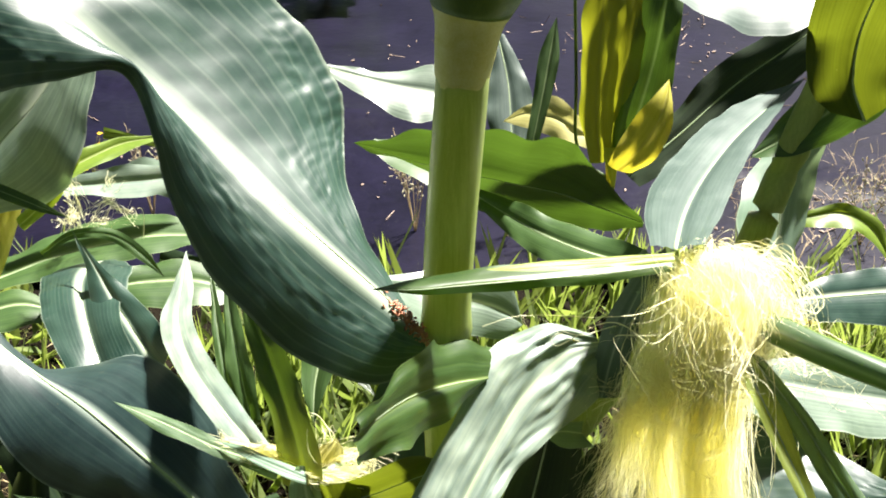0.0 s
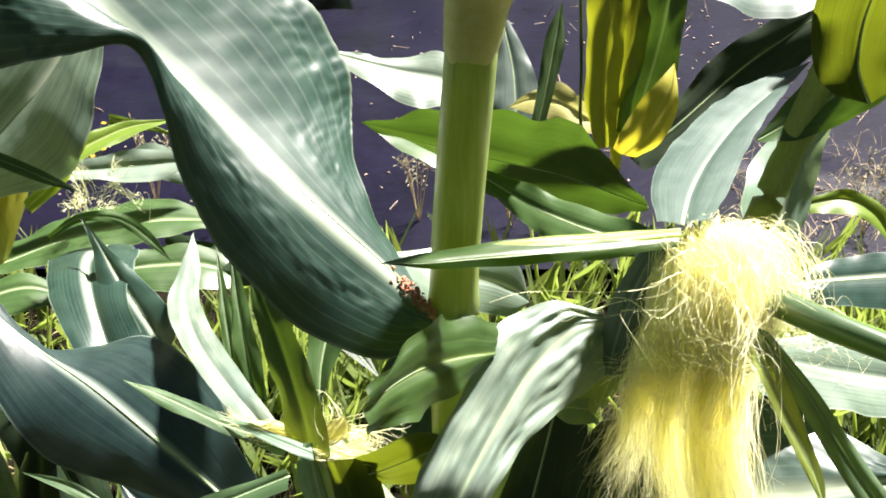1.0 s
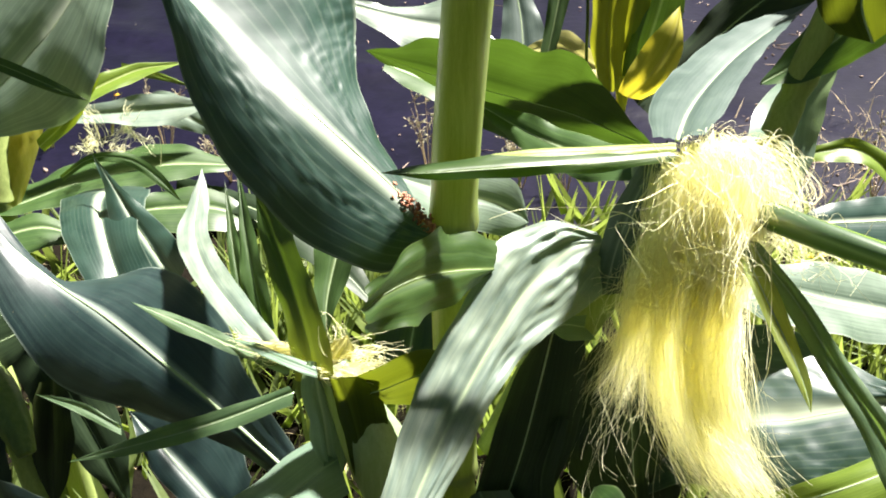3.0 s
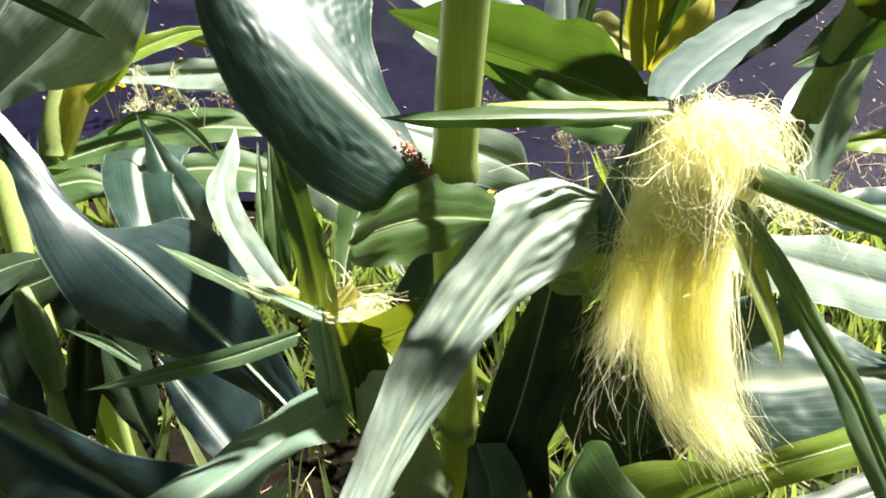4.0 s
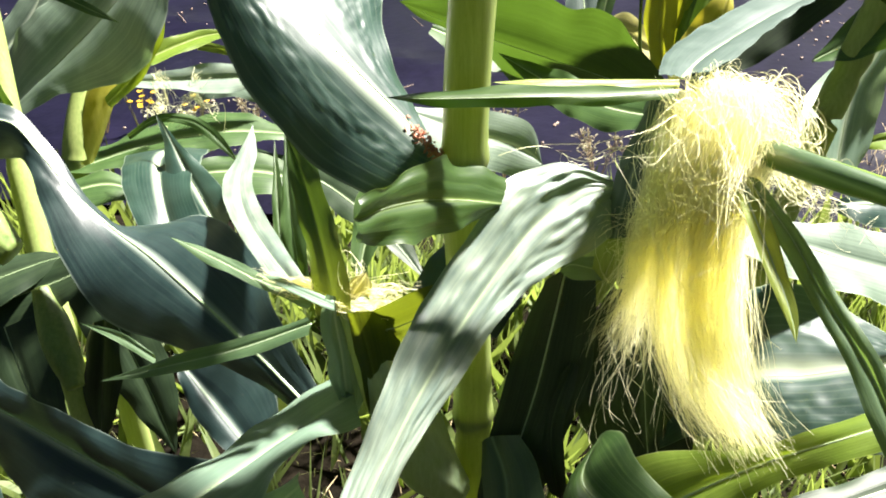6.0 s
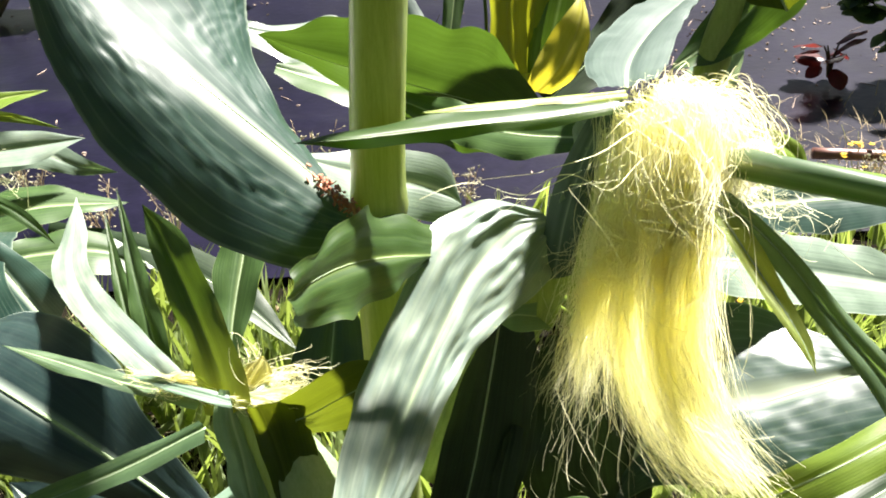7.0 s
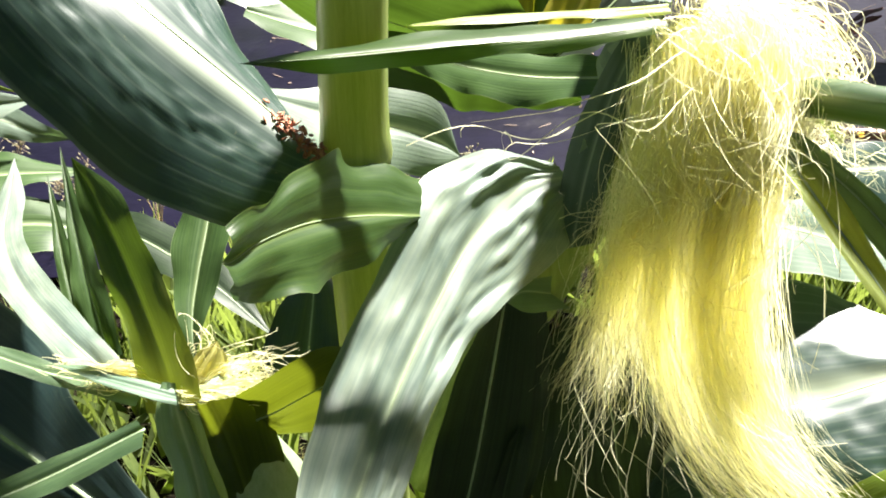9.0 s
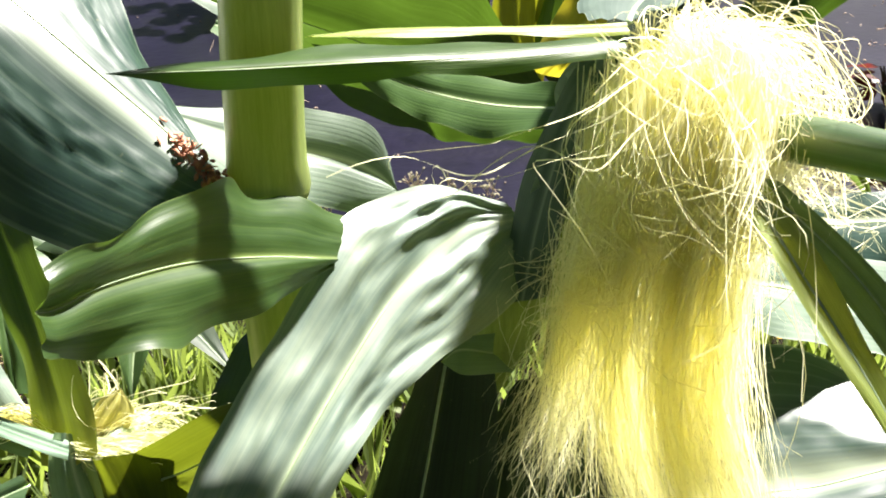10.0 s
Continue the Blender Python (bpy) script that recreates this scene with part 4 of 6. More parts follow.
MID_LOW = [
    ((-0.427, 0.690, 0.455), (-0.000, 0.003, 0.004), (0.006, -0.012, -0.002)),
    ((-0.390, 0.700, 0.461), (-0.006, 0.014, 0.004), (0.013, -0.024, -0.004)),
    ((-0.354, 0.709, 0.465), (-0.005, 0.014, 0.004), (0.010, -0.026, -0.006)),
    ((-0.316, 0.707, 0.453), (0.000, 0.000, 0.000), (0.000, 0.000, 0.000)),
]
MID_BACK = [
    ((-0.288, 0.741, 0.461), (-0.001, 0.006, 0.009), (0.005, -0.016, -0.007)),
    ((-0.256, 0.747, 0.463), (-0.004, 0.017, 0.008), (0.008, -0.028, -0.009)),
    ((-0.212, 0.752, 0.460), (-0.004, 0.017, 0.008), (0.007, -0.029, -0.008)),
    ((-0.162, 0.748, 0.442), (0.000, 0.000, 0.000), (0.000, 0.000, 0.000)),
]
BACK_LEAF = [
    ((0.1582, 0.6720, 0.5659), (-0.0026, -0.0040, 0.0061), (-0.0001, 0.0020, -0.0046)),
    ((0.1128, 0.6450, 0.5997), (-0.0080, -0.0400, 0.0487), (0.0002, 0.0150, -0.0341)),
    ((0.0847, 0.6250, 0.6211), (-0.0029, -0.0500, 0.0630), (-0.0011, 0.0250, -0.0489)),
    ((0.0548, 0.6050, 0.6394), (0.0016, -0.0520, 0.0534), (0.0048, 0.0400, -0.0583)),
    ((0.0288, 0.5850, 0.6559), (-0.0007, -0.0450, 0.0518), (0.0017, 0.0550, -0.0613)),
    ((-0.0058, 0.5600, 0.6765), (0.0023, -0.0250, 0.0313), (0.0009, 0.0550, -0.0373)),
    ((-0.0292, 0.5430, 0.6908), (0.0027, -0.0130, 0.0149), (-0.0015, 0.0220, -0.0149)),
    ((-0.0469, 0.5280, 0.7034), (0.0000, 0.0000, 0.0000), (0.0000, 0.0000, 0.0000)),
]
BACK_LOW = [
    ((0.115, 0.455, 0.666), (-0.001, 0.009, 0.004), (-0.006, -0.007, -0.003)),
    ((0.090, 0.480, 0.658), (0.004, 0.014, 0.005), (-0.005, -0.015, -0.006)),
    ((0.068, 0.506, 0.653), (0.001, 0.015, 0.005), (-0.004, -0.015, -0.007)),
    ((0.045, 0.535, 0.651), (0.002, 0.009, 0.006), (0.002, -0.017, -0.007)),
    ((0.010, 0.580, 0.652), (0.000, 0.000, 0.000), (0.000, 0.000, 0.000)),
]
BACK_LONG = [
    ((-0.047, 0.668, 0.636), (0.001, 0.002, 0.003), (-0.001, -0.012, -0.000)),
    ((-0.010, 0.654, 0.628), (0.003, 0.025, 0.003), (-0.003, -0.025, -0.004)),
    ((0.028, 0.651, 0.619), (0.004, 0.024, 0.001), (-0.004, -0.024, -0.001)),
    ((0.069, 0.658, 0.608), (0.003, 0.013, 0.003), (-0.003, -0.013, -0.002)),
    ((0.114, 0.684, 0.590), (0.000, 0.000, 0.000), (0.000, 0.000, 0.000)),
]
DARK_SLANT = [
    ((0.158, 0.752, 0.565), (-0.009, 0.005, 0.009), (0.008, -0.014, -0.003)),
    ((0.198, 0.761, 0.598), (-0.007, 0.016, 0.007), (0.016, -0.018, -0.009)),
    ((0.242, 0.774, 0.637), (-0.015, 0.016, 0.007), (0.020, -0.020, -0.014)),
    ((0.281, 0.771, 0.672), (-0.011, 0.016, 0.007), (0.012, -0.018, -0.010)),
    ((0.313, 0.776, 0.698), (-0.010, 0.017, 0.008), (0.007, -0.018, -0.010)),
    ((0.357, 0.779, 0.741), (0.000, 0.000, 0.000), (0.000, 0.000, 0.000)),
]
TOP_RIGHT = [
    ((0.2980, 0.6480, 0.6620), (-0.0200, 0.0120, 0.0010), (0.0110, -0.0040, 0.0120)),
    ((0.2914, 0.6650, 0.6825), (-0.0258, 0.0059, -0.0089), (0.0168, -0.0168, 0.0109)),
    ((0.2895, 0.6680, 0.7143), (-0.0330, 0.0039, -0.0116), (0.0301, -0.0204, 0.0039)),
    ((0.2921, 0.6620, 0.7471), (-0.0381, 0.0057, -0.0095), (0.0315, -0.0210, 0.0029)),
    ((0.2999, 0.6600, 0.7889), (-0.0327, 0.0112, 0.0009), (0.0317, -0.0131, -0.0037)),
    ((0.3163, 0.6600, 0.8368), (0.0000, 0.0000, 0.0000), (0.0000, 0.0000, 0.0000)),
]
TOP_UNDER = [
    ((0.249, 0.725, 0.596), (0.002, 0.002, 0.003), (0.004, -0.010, 0.003)),
    ((0.277, 0.725, 0.615), (-0.003, 0.017, 0.009), (0.005, -0.016, -0.008)),
    ((0.301, 0.717, 0.640), (-0.009, 0.022, 0.016), (0.009, -0.019, -0.012)),
    ((0.319, 0.713, 0.671), (-0.009, 0.021, 0.014), (0.012, -0.023, -0.017)),
    ((0.347, 0.709, 0.703), (0.000, 0.000, 0.000), (0.000, 0.000, 0.000)),
]
PALE_STAND = [
    ((0.2890, 0.7270, 0.4860), (-0.0353, -0.0215, 0.0191), (0.0182, 0.0183, -0.0058)),
    ((0.2930, 0.7480, 0.5190), (-0.0456, -0.0236, 0.0188), (0.0296, 0.0218, -0.0102)),
    ((0.2990, 0.7680, 0.5520), (-0.0380, -0.0031, 0.0016), (0.0263, 0.0087, 0.0010)),
    ((0.3160, 0.7860, 0.5810), (-0.0258, 0.0059, -0.0083), (0.0142, -0.0058, 0.0052)),
    ((0.3350, 0.8040, 0.6090), (0.0000, 0.0000, 0.0000), (0.0000, 0.0000, 0.0000)),
]
CURL_RIGHT = [
    ((0.332, 0.827, 0.476), (0.000, 0.002, 0.003), (0.001, -0.002, -0.003)),
    ((0.354, 0.830, 0.481), (0.000, 0.004, 0.006), (-0.003, -0.014, -0.004)),
    ((0.383, 0.832, 0.483), (0.002, 0.005, 0.007), (-0.007, -0.016, -0.007)),
    ((0.410, 0.823, 0.469), (0.008, 0.004, 0.007), (-0.012, -0.011, 0.002)),
    ((0.428, 0.806, 0.441), (0.000, 0.000, 0.000), (0.000, 0.000, 0.000)),
]
BACK_PALE = [
    ((-0.123, 0.951, 0.585), (0.000, 0.001, 0.002), (-0.000, -0.001, -0.002)),
    ((-0.050, 0.942, 0.569), (-0.001, 0.015, 0.006), (0.007, -0.035, -0.019)),
    ((-0.005, 0.937, 0.561), (0.003, 0.023, 0.018), (-0.003, -0.033, -0.016)),
    ((0.046, 0.930, 0.549), (0.000, 0.000, 0.000), (0.000, 0.000, 0.000)),
]
BACK_WHITE = [
    ((0.060, 1.016, 0.594), (-0.007, -0.002, -0.002), (0.007, 0.000, -0.000)),
    ((0.070, 0.982, 0.557), (-0.019, -0.003, -0.005), (0.020, 0.000, -0.000)),
    ((0.073, 0.950, 0.524), (-0.023, -0.002, -0.002), (0.023, 0.002, 0.002)),
    ((0.075, 0.915, 0.487), (0.000, 0.000, 0.000), (0.000, 0.000, 0.000)),
]
BLADE_DARK = [
    ((0.079, 0.766, 0.589), (-0.006, 0.001, 0.002), (0.005, 0.000, -0.000)),
    ((0.086, 0.784, 0.618), (-0.007, 0.001, 0.002), (0.007, -0.000, -0.001)),
    ((0.093, 0.804, 0.650), (-0.008, 0.002, 0.003), (0.008, -0.001, -0.002)),
    ((0.099, 0.822, 0.678), (0.000, 0.000, 0.000), (0.000, 0.000, 0.000)),
]
TOP_WHITE = [
    ((0.1084, 0.6912, 0.7812), (0.0025, 0.0187, 0.0063), (-0.0025, -0.0187, -0.0063)),
    ((0.1646, 0.6875, 0.7512), (0.0063, 0.0375, 0.0125), (-0.0037, -0.0338, -0.0063)),
    ((0.2196, 0.6975, 0.7424), (0.0075, 0.0413, 0.0187), (-0.0075, -0.0413, -0.0200)),
    ((0.2709, 0.7112, 0.7399), (0.0088, 0.0400, 0.0175), (-0.0137, -0.0400, -0.0175)),
    ((0.3371, 0.7300, 0.7462), (0.0000, 0.0000, 0.0000), (0.0000, 0.0000, 0.0000)),
]
DARK_HEART = [
    ((-0.031, 0.515, 0.452), (-0.022, 0.008, 0.003), (0.024, -0.003, 0.005)),
    ((-0.026, 0.548, 0.469), (-0.026, 0.007, 0.001), (0.028, -0.005, 0.002)),
    ((-0.022, 0.579, 0.481), (-0.021, 0.004, -0.003), (0.022, -0.008, -0.004)),
    ((-0.019, 0.607, 0.490), (-0.010, 0.001, -0.003), (0.010, -0.005, -0.003)),
    ((-0.015, 0.625, 0.500), (0.000, 0.000, 0.000), (0.000, 0.000, 0.000)),
]
BLUE_SIDE = [
    ((-0.265, 0.808, 0.446), (0.002, 0.007, 0.012), (-0.002, -0.007, -0.012)),
    ((-0.217, 0.777, 0.454), (-0.001, 0.015, 0.004), (0.001, -0.015, -0.004)),
    ((-0.176, 0.748, 0.461), (0.000, 0.015, 0.005), (0.000, -0.013, -0.002)),
    ((-0.134, 0.712, 0.459), (0.011, 0.014, 0.007), (-0.009, -0.014, -0.006)),
    ((-0.089, 0.670, 0.448), (0.008, 0.014, 0.006), (-0.012, -0.008, 0.003)),
    ((-0.050, 0.627, 0.431), (0.000, 0.000, 0.000), (0.000, 0.000, 0.000)),
]
PALE_SIDE = [
    ((0.000, 0.542, 0.441), (-0.009, 0.005, 0.003), (0.014, -0.002, 0.003)),
    ((0.015, 0.591, 0.450), (-0.014, 0.004, 0.001), (0.016, -0.005, -0.001)),
    ((0.021, 0.637, 0.450), (-0.009, 0.003, 0.000), (0.011, -0.003, -0.000)),
    ((0.018, 0.684, 0.445), (0.000, 0.000, 0.000), (0.000, 0.000, 0.000)),
]
EAR_BLADE_A = [
    ((0.137, 0.771, 0.567), (-0.007, 0.004, -0.002), (0.009, -0.008, 0.007)),
    ((0.132, 0.784, 0.608), (-0.011, 0.014, -0.006), (0.014, -0.008, 0.006)),
    ((0.133, 0.800, 0.652), (-0.012, 0.014, -0.005), (0.015, -0.008, 0.006)),
    ((0.136, 0.819, 0.693), (-0.013, 0.010, -0.003), (0.018, -0.010, 0.003)),
    ((0.142, 0.846, 0.737), (0.000, 0.000, 0.000), (0.000, 0.000, 0.000)),
]
EAR_BLADE_B = [
    ((0.153, 0.762, 0.571), (-0.008, 0.004, -0.002), (0.012, -0.003, 0.004)),
    ((0.165, 0.770, 0.614), (-0.017, 0.008, -0.006), (0.022, -0.002, 0.006)),
    ((0.177, 0.786, 0.657), (-0.019, 0.007, -0.008), (0.017, -0.002, 0.006)),
    ((0.184, 0.800, 0.699), (-0.019, 0.007, -0.007), (0.014, 0.002, 0.004)),
    ((0.193, 0.829, 0.746), (0.000, 0.000, 0.000), (0.000, 0.000, 0.000)),
]
EAR_BLADE_C = [
    ((0.150, 0.769, 0.573), (-0.007, -0.000, 0.000), (0.006, -0.004, 0.002)),
    ((0.152, 0.780, 0.620), (-0.009, 0.005, -0.002), (0.011, -0.003, 0.004)),
    ((0.157, 0.795, 0.663), (-0.011, 0.005, -0.002), (0.011, -0.005, 0.002)),
    ((0.163, 0.815, 0.704), (-0.012, -0.000, 0.000), (0.012, 0.000, -0.000)),
    ((0.170, 0.839, 0.743), (0.000, 0.000, 0.000), (0.000, 0.000, 0.000)),
]
EAR_BLADE_D = [
    ((0.143, 0.723, 0.585), (-0.006, 0.007, 0.002), (0.012, -0.001, -0.002)),
    ((0.158, 0.722, 0.602), (-0.013, 0.010, 0.006), (0.014, -0.003, -0.005)),
    ((0.171, 0.728, 0.620), (-0.014, 0.010, 0.006), (0.013, 0.000, -0.000)),
    ((0.179, 0.738, 0.638), (-0.009, 0.002, 0.004), (0.005, -0.000, -0.001)),
    ((0.183, 0.752, 0.651), (0.000, 0.000, 0.000), (0.000, 0.000, 0.000)),
]
EAR_BLADE_E = [
    ((0.143, 0.764, 0.585), (-0.005, -0.000, 0.000), (0.005, 0.000, -0.000)),
    ((0.144, 0.750, 0.572), (-0.004, -0.000, 0.000), (0.004, -0.000, -0.001)),
    ((0.145, 0.736, 0.557), (0.000, 0.000, 0.000), (0.000, 0.000, 0.000)),
]
SMALL_HUSK = [
    ((0.140, 0.870, 0.546), (-0.003, 0.007, 0.011), (0.001, -0.016, -0.007)),
    ((0.110, 0.898, 0.554), (0.003, 0.010, 0.016), (-0.004, -0.019, -0.012)),
    ((0.085, 0.918, 0.548), (0.003, 0.004, 0.007), (-0.004, -0.016, -0.008)),
    ((0.063, 0.922, 0.537), (0.000, 0.000, 0.000), (0.000, 0.000, 0.000)),
]
LOW_FLAP = [
    ((0.075, 0.388, 0.609), (-0.000, 0.003, 0.004), (0.005, -0.009, -0.002)),
    ((0.064, 0.386, 0.612), (-0.002, 0.002, 0.003), (0.002, -0.006, -0.006)),
    ((0.058, 0.385, 0.608), (0.000, 0.000, 0.000), (0.000, 0.000, 0.000)),
]
EAR_SIDE = [
    ((0.086, 0.404, 0.618), (-0.006, 0.005, -0.003), (0.008, -0.004, 0.004)),
    ((0.090, 0.406, 0.646), (-0.007, 0.008, -0.005), (0.009, -0.004, 0.005)),
    ((0.096, 0.406, 0.673), (-0.007, 0.008, -0.004), (0.008, -0.005, 0.005)),
    ((0.103, 0.403, 0.697), (-0.005, 0.004, -0.002), (0.006, -0.006, 0.004)),
    ((0.108, 0.401, 0.711), (0.000, 0.000, 0.000), (0.000, 0.000, 0.000)),
]
EAR_BACK_BLADE = [
    ((0.095, 0.409, 0.660), (-0.007, -0.001, -0.004), (0.006, -0.005, 0.004)),
    ((0.099, 0.412, 0.677), (-0.003, 0.005, -0.003), (0.004, -0.005, 0.003)),
    ((0.102, 0.412, 0.688), (-0.005, 0.012, -0.002), (0.005, -0.005, 0.003)),
    ((0.104, 0.407, 0.701), (0.000, 0.000, 0.000), (0.000, 0.000, 0.000)),
]
UP_HUSK_IN = [
    ((0.104, 0.406, 0.684), (-0.006, -0.002, -0.001), (0.005, -0.003, 0.003)),
    ((0.101, 0.414, 0.688), (-0.005, 0.005, 0.000), (0.007, -0.002, 0.005)),
    ((0.104, 0.425, 0.696), (0.000, 0.000, 0.000), (0.000, 0.000, 0.000)),
]
LEFT_FAR = [
    ((-0.563, 0.874, 0.491), (-0.001, 0.007, 0.010), (0.001, -0.007, -0.010)),
    ((-0.535, 0.899, 0.522), (-0.013, 0.005, 0.011), (0.030, -0.022, -0.003)),
    ((-0.513, 0.922, 0.552), (-0.013, 0.005, 0.011), (0.026, -0.019, 0.001)),
    ((-0.492, 0.953, 0.594), (0.000, 0.000, 0.000), (0.000, 0.000, 0.000)),
]
LEFT_SHEATH = [
    ((-0.391, 0.636, 0.573), (-0.005, -0.001, 0.000), (0.011, -0.007, 0.004)),
    ((-0.414, 0.660, 0.597), (-0.010, 0.001, 0.004), (0.013, -0.010, -0.000)),
    ((-0.440, 0.687, 0.627), (-0.017, -0.003, 0.000), (0.018, -0.007, 0.003)),
    ((-0.467, 0.717, 0.662), (0.000, 0.000, 0.000), (0.000, 0.000, 0.000)),
]
LOW_FAR_LEFT = [
    ((-0.448, 0.529, 0.446), (-0.007, 0.014, 0.005), (0.007, -0.015, -0.006)),
    ((-0.388, 0.542, 0.466), (-0.013, 0.025, 0.005), (0.013, -0.027, -0.009)),
    ((-0.347, 0.557, 0.477), (-0.006, 0.012, 0.001), (0.006, -0.015, -0.006)),
    ((-0.324, 0.564, 0.481), (0.000, 0.000, 0.000), (0.000, 0.000, 0.000)),
]
LOW_CORNER = [
    ((-0.379, 0.457, 0.316), (-0.015, 0.005, 0.012), (0.015, -0.005, -0.012)),
    ((-0.411, 0.478, 0.338), (-0.015, 0.005, 0.012), (0.025, -0.004, -0.013)),
    ((-0.469, 0.502, 0.354), (0.000, 0.000, 0.000), (0.000, 0.000, 0.000)),
]
LOW_MID = [
    ((-0.089, 0.356, 0.465), (-0.002, 0.008, 0.004), (0.009, -0.012, -0.002)),
    ((-0.108, 0.343, 0.452), (-0.009, 0.006, 0.003), (0.014, -0.012, -0.003)),
    ((-0.132, 0.328, 0.436), (0.000, 0.000, 0.000), (0.000, 0.000, 0.000)),
]
SHEATH_LOW = [
    ((0.022, 0.393, 0.481), (-0.007, 0.000, -0.006), (0.017, -0.008, 0.010)),
    ((0.033, 0.368, 0.467), (-0.013, 0.003, -0.010), (0.021, -0.002, 0.010)),
    ((0.033, 0.342, 0.445), (-0.013, 0.005, -0.007), (0.024, -0.001, 0.010)),
    ((0.033, 0.316, 0.424), (0.000, 0.000, 0.000), (0.000, 0.000, 0.000)),
]
STRIPE_LOW = [
    ((0.118, 0.314, 0.490), (-0.017, -0.015, -0.009), (0.014, 0.010, 0.010)),
    ((0.089, 0.327, 0.498), (-0.018, -0.016, -0.009), (0.017, 0.015, 0.018)),
    ((0.075, 0.341, 0.505), (-0.010, -0.011, -0.013), (0.021, 0.016, 0.019)),
    ((0.086, 0.370, 0.510), (0.000, 0.000, 0.000), (0.000, 0.000, 0.000)),
]
LOW_SWEEP = [
    ((0.193, 0.345, 0.478), (-0.004, -0.017, -0.006), (-0.002, 0.014, 0.004)),
    ((0.227, 0.364, 0.479), (-0.001, -0.016, -0.006), (0.001, 0.014, 0.002)),
    ((0.268, 0.385, 0.479), (-0.001, -0.019, -0.009), (0.002, 0.015, 0.004)),
    ((0.321, 0.407, 0.480), (0.000, 0.000, 0.000), (0.000, 0.000, 0.000)),
]
BUSH_SIDE = [
    ((-0.345, 0.919, 0.464), (0.001, 0.008, 0.014), (-0.001, -0.005, -0.009)),
    ((-0.290, 0.902, 0.485), (-0.002, 0.019, 0.012), (0.002, -0.017, -0.009)),
    ((-0.247, 0.881, 0.477), (0.006, 0.003, 0.007), (-0.001, -0.004, -0.007)),
    ((-0.209, 0.865, 0.476), (0.000, 0.000, 0.000), (0.000, 0.000, 0.000)),
]
THIN_LOW = [
    ((-0.364, 0.995, 0.491), (0.000, 0.003, 0.005), (-0.001, -0.003, -0.006)),
    ((-0.320, 0.987, 0.485), (0.000, 0.002, 0.003), (-0.000, -0.002, -0.004)),
    ((-0.281, 0.977, 0.476), (0.000, 0.000, 0.000), (0.000, 0.000, 0.000)),
]
CREAM_LEFT = [
    ((-0.0690, 0.3990, 0.5670), (-0.0011, 0.0046, 0.0003), (0.0007, -0.0040, -0.0002)),
    ((-0.0840, 0.4050, 0.5690), (-0.0010, 0.0061, 0.0000), (0.0009, -0.0055, 0.0000)),
    ((-0.1010, 0.4150, 0.5680), (-0.0011, 0.0061, -0.0006), (0.0021, -0.0055, 0.0006)),
    ((-0.1230, 0.4300, 0.5650), (0.0000, 0.0000, 0.0000), (0.0000, 0.0000, 0.0000)),
]
MID_HANG = [
    ((-0.074, 0.609, 0.551), (-0.012, -0.000, 0.000), (0.021, -0.008, 0.004)),
    ((-0.077, 0.589, 0.537), (-0.018, 0.003, -0.004), (0.017, -0.007, 0.006)),
    ((-0.082, 0.567, 0.521), (-0.014, 0.004, -0.002), (0.016, -0.006, 0.008)),
    ((-0.085, 0.546, 0.506), (-0.008, -0.000, 0.000), (0.009, -0.003, 0.004)),
    ((-0.084, 0.525, 0.490), (0.000, 0.000, 0.000), (0.000, 0.000, 0.000)),
]
UP_RIM = [
    ((-0.328, 0.683, 0.557), (-0.003, 0.005, 0.003), (0.005, -0.004, -0.002)),
    ((-0.305, 0.684, 0.577), (-0.008, 0.007, 0.002), (0.007, -0.005, -0.002)),
    ((-0.285, 0.689, 0.602), (-0.010, 0.008, 0.000), (0.008, -0.004, -0.001)),
    ((-0.274, 0.694, 0.626), (-0.010, 0.009, 0.001), (0.006, -0.003, -0.002)),
    ((-0.268, 0.705, 0.656), (0.000, 0.000, 0.000), (0.000, 0.000, 0.000)),
]
THIN_TOP = [
    ((-0.214, 0.384, 0.764), (-0.001, -0.001, -0.002), (0.001, 0.001, 0.002)),
    ((-0.188, 0.381, 0.754), (-0.001, -0.002, -0.002), (0.001, 0.002, 0.002)),
    ((-0.169, 0.379, 0.746), (-0.001, -0.001, -0.002), (0.001, 0.001, 0.002)),
    ((-0.155, 0.378, 0.740), (0.000, 0.000, 0.000), (0.000, 0.000, 0.000)),
]
TWO_PAD = [
    ((-0.0655, 0.4110, 0.5594), (-0.0044, 0.0010, 0.0012), (0.0046, -0.0030, 0.0013)),
    ((-0.0598, 0.4130, 0.5685), (-0.0055, 0.0020, 0.0012), (0.0075, -0.0020, -0.0032)),
    ((-0.0553, 0.4150, 0.5748), (-0.0043, 0.0010, 0.0017), (0.0057, -0.0010, -0.0035)),
    ((-0.0529, 0.4160, 0.5797), (0.0000, 0.0000, 0.0000), (0.0000, 0.0000, 0.0000)),
]
TWO_WRAP = [
    ((-0.072, 0.407, 0.568), (-0.003, -0.003, 0.003), (0.005, 0.007, -0.007)),
    ((-0.070, 0.402, 0.552), (-0.008, -0.002, 0.000), (0.008, 0.008, -0.006)),
    ((-0.067, 0.399, 0.531), (-0.009, -0.002, -0.000), (0.010, 0.008, -0.006)),
    ((-0.065, 0.395, 0.506), (-0.007, -0.003, 0.002), (0.009, 0.007, -0.006)),
    ((-0.063, 0.395, 0.484), (0.000, 0.000, 0.000), (0.000, 0.000, 0.000)),
]
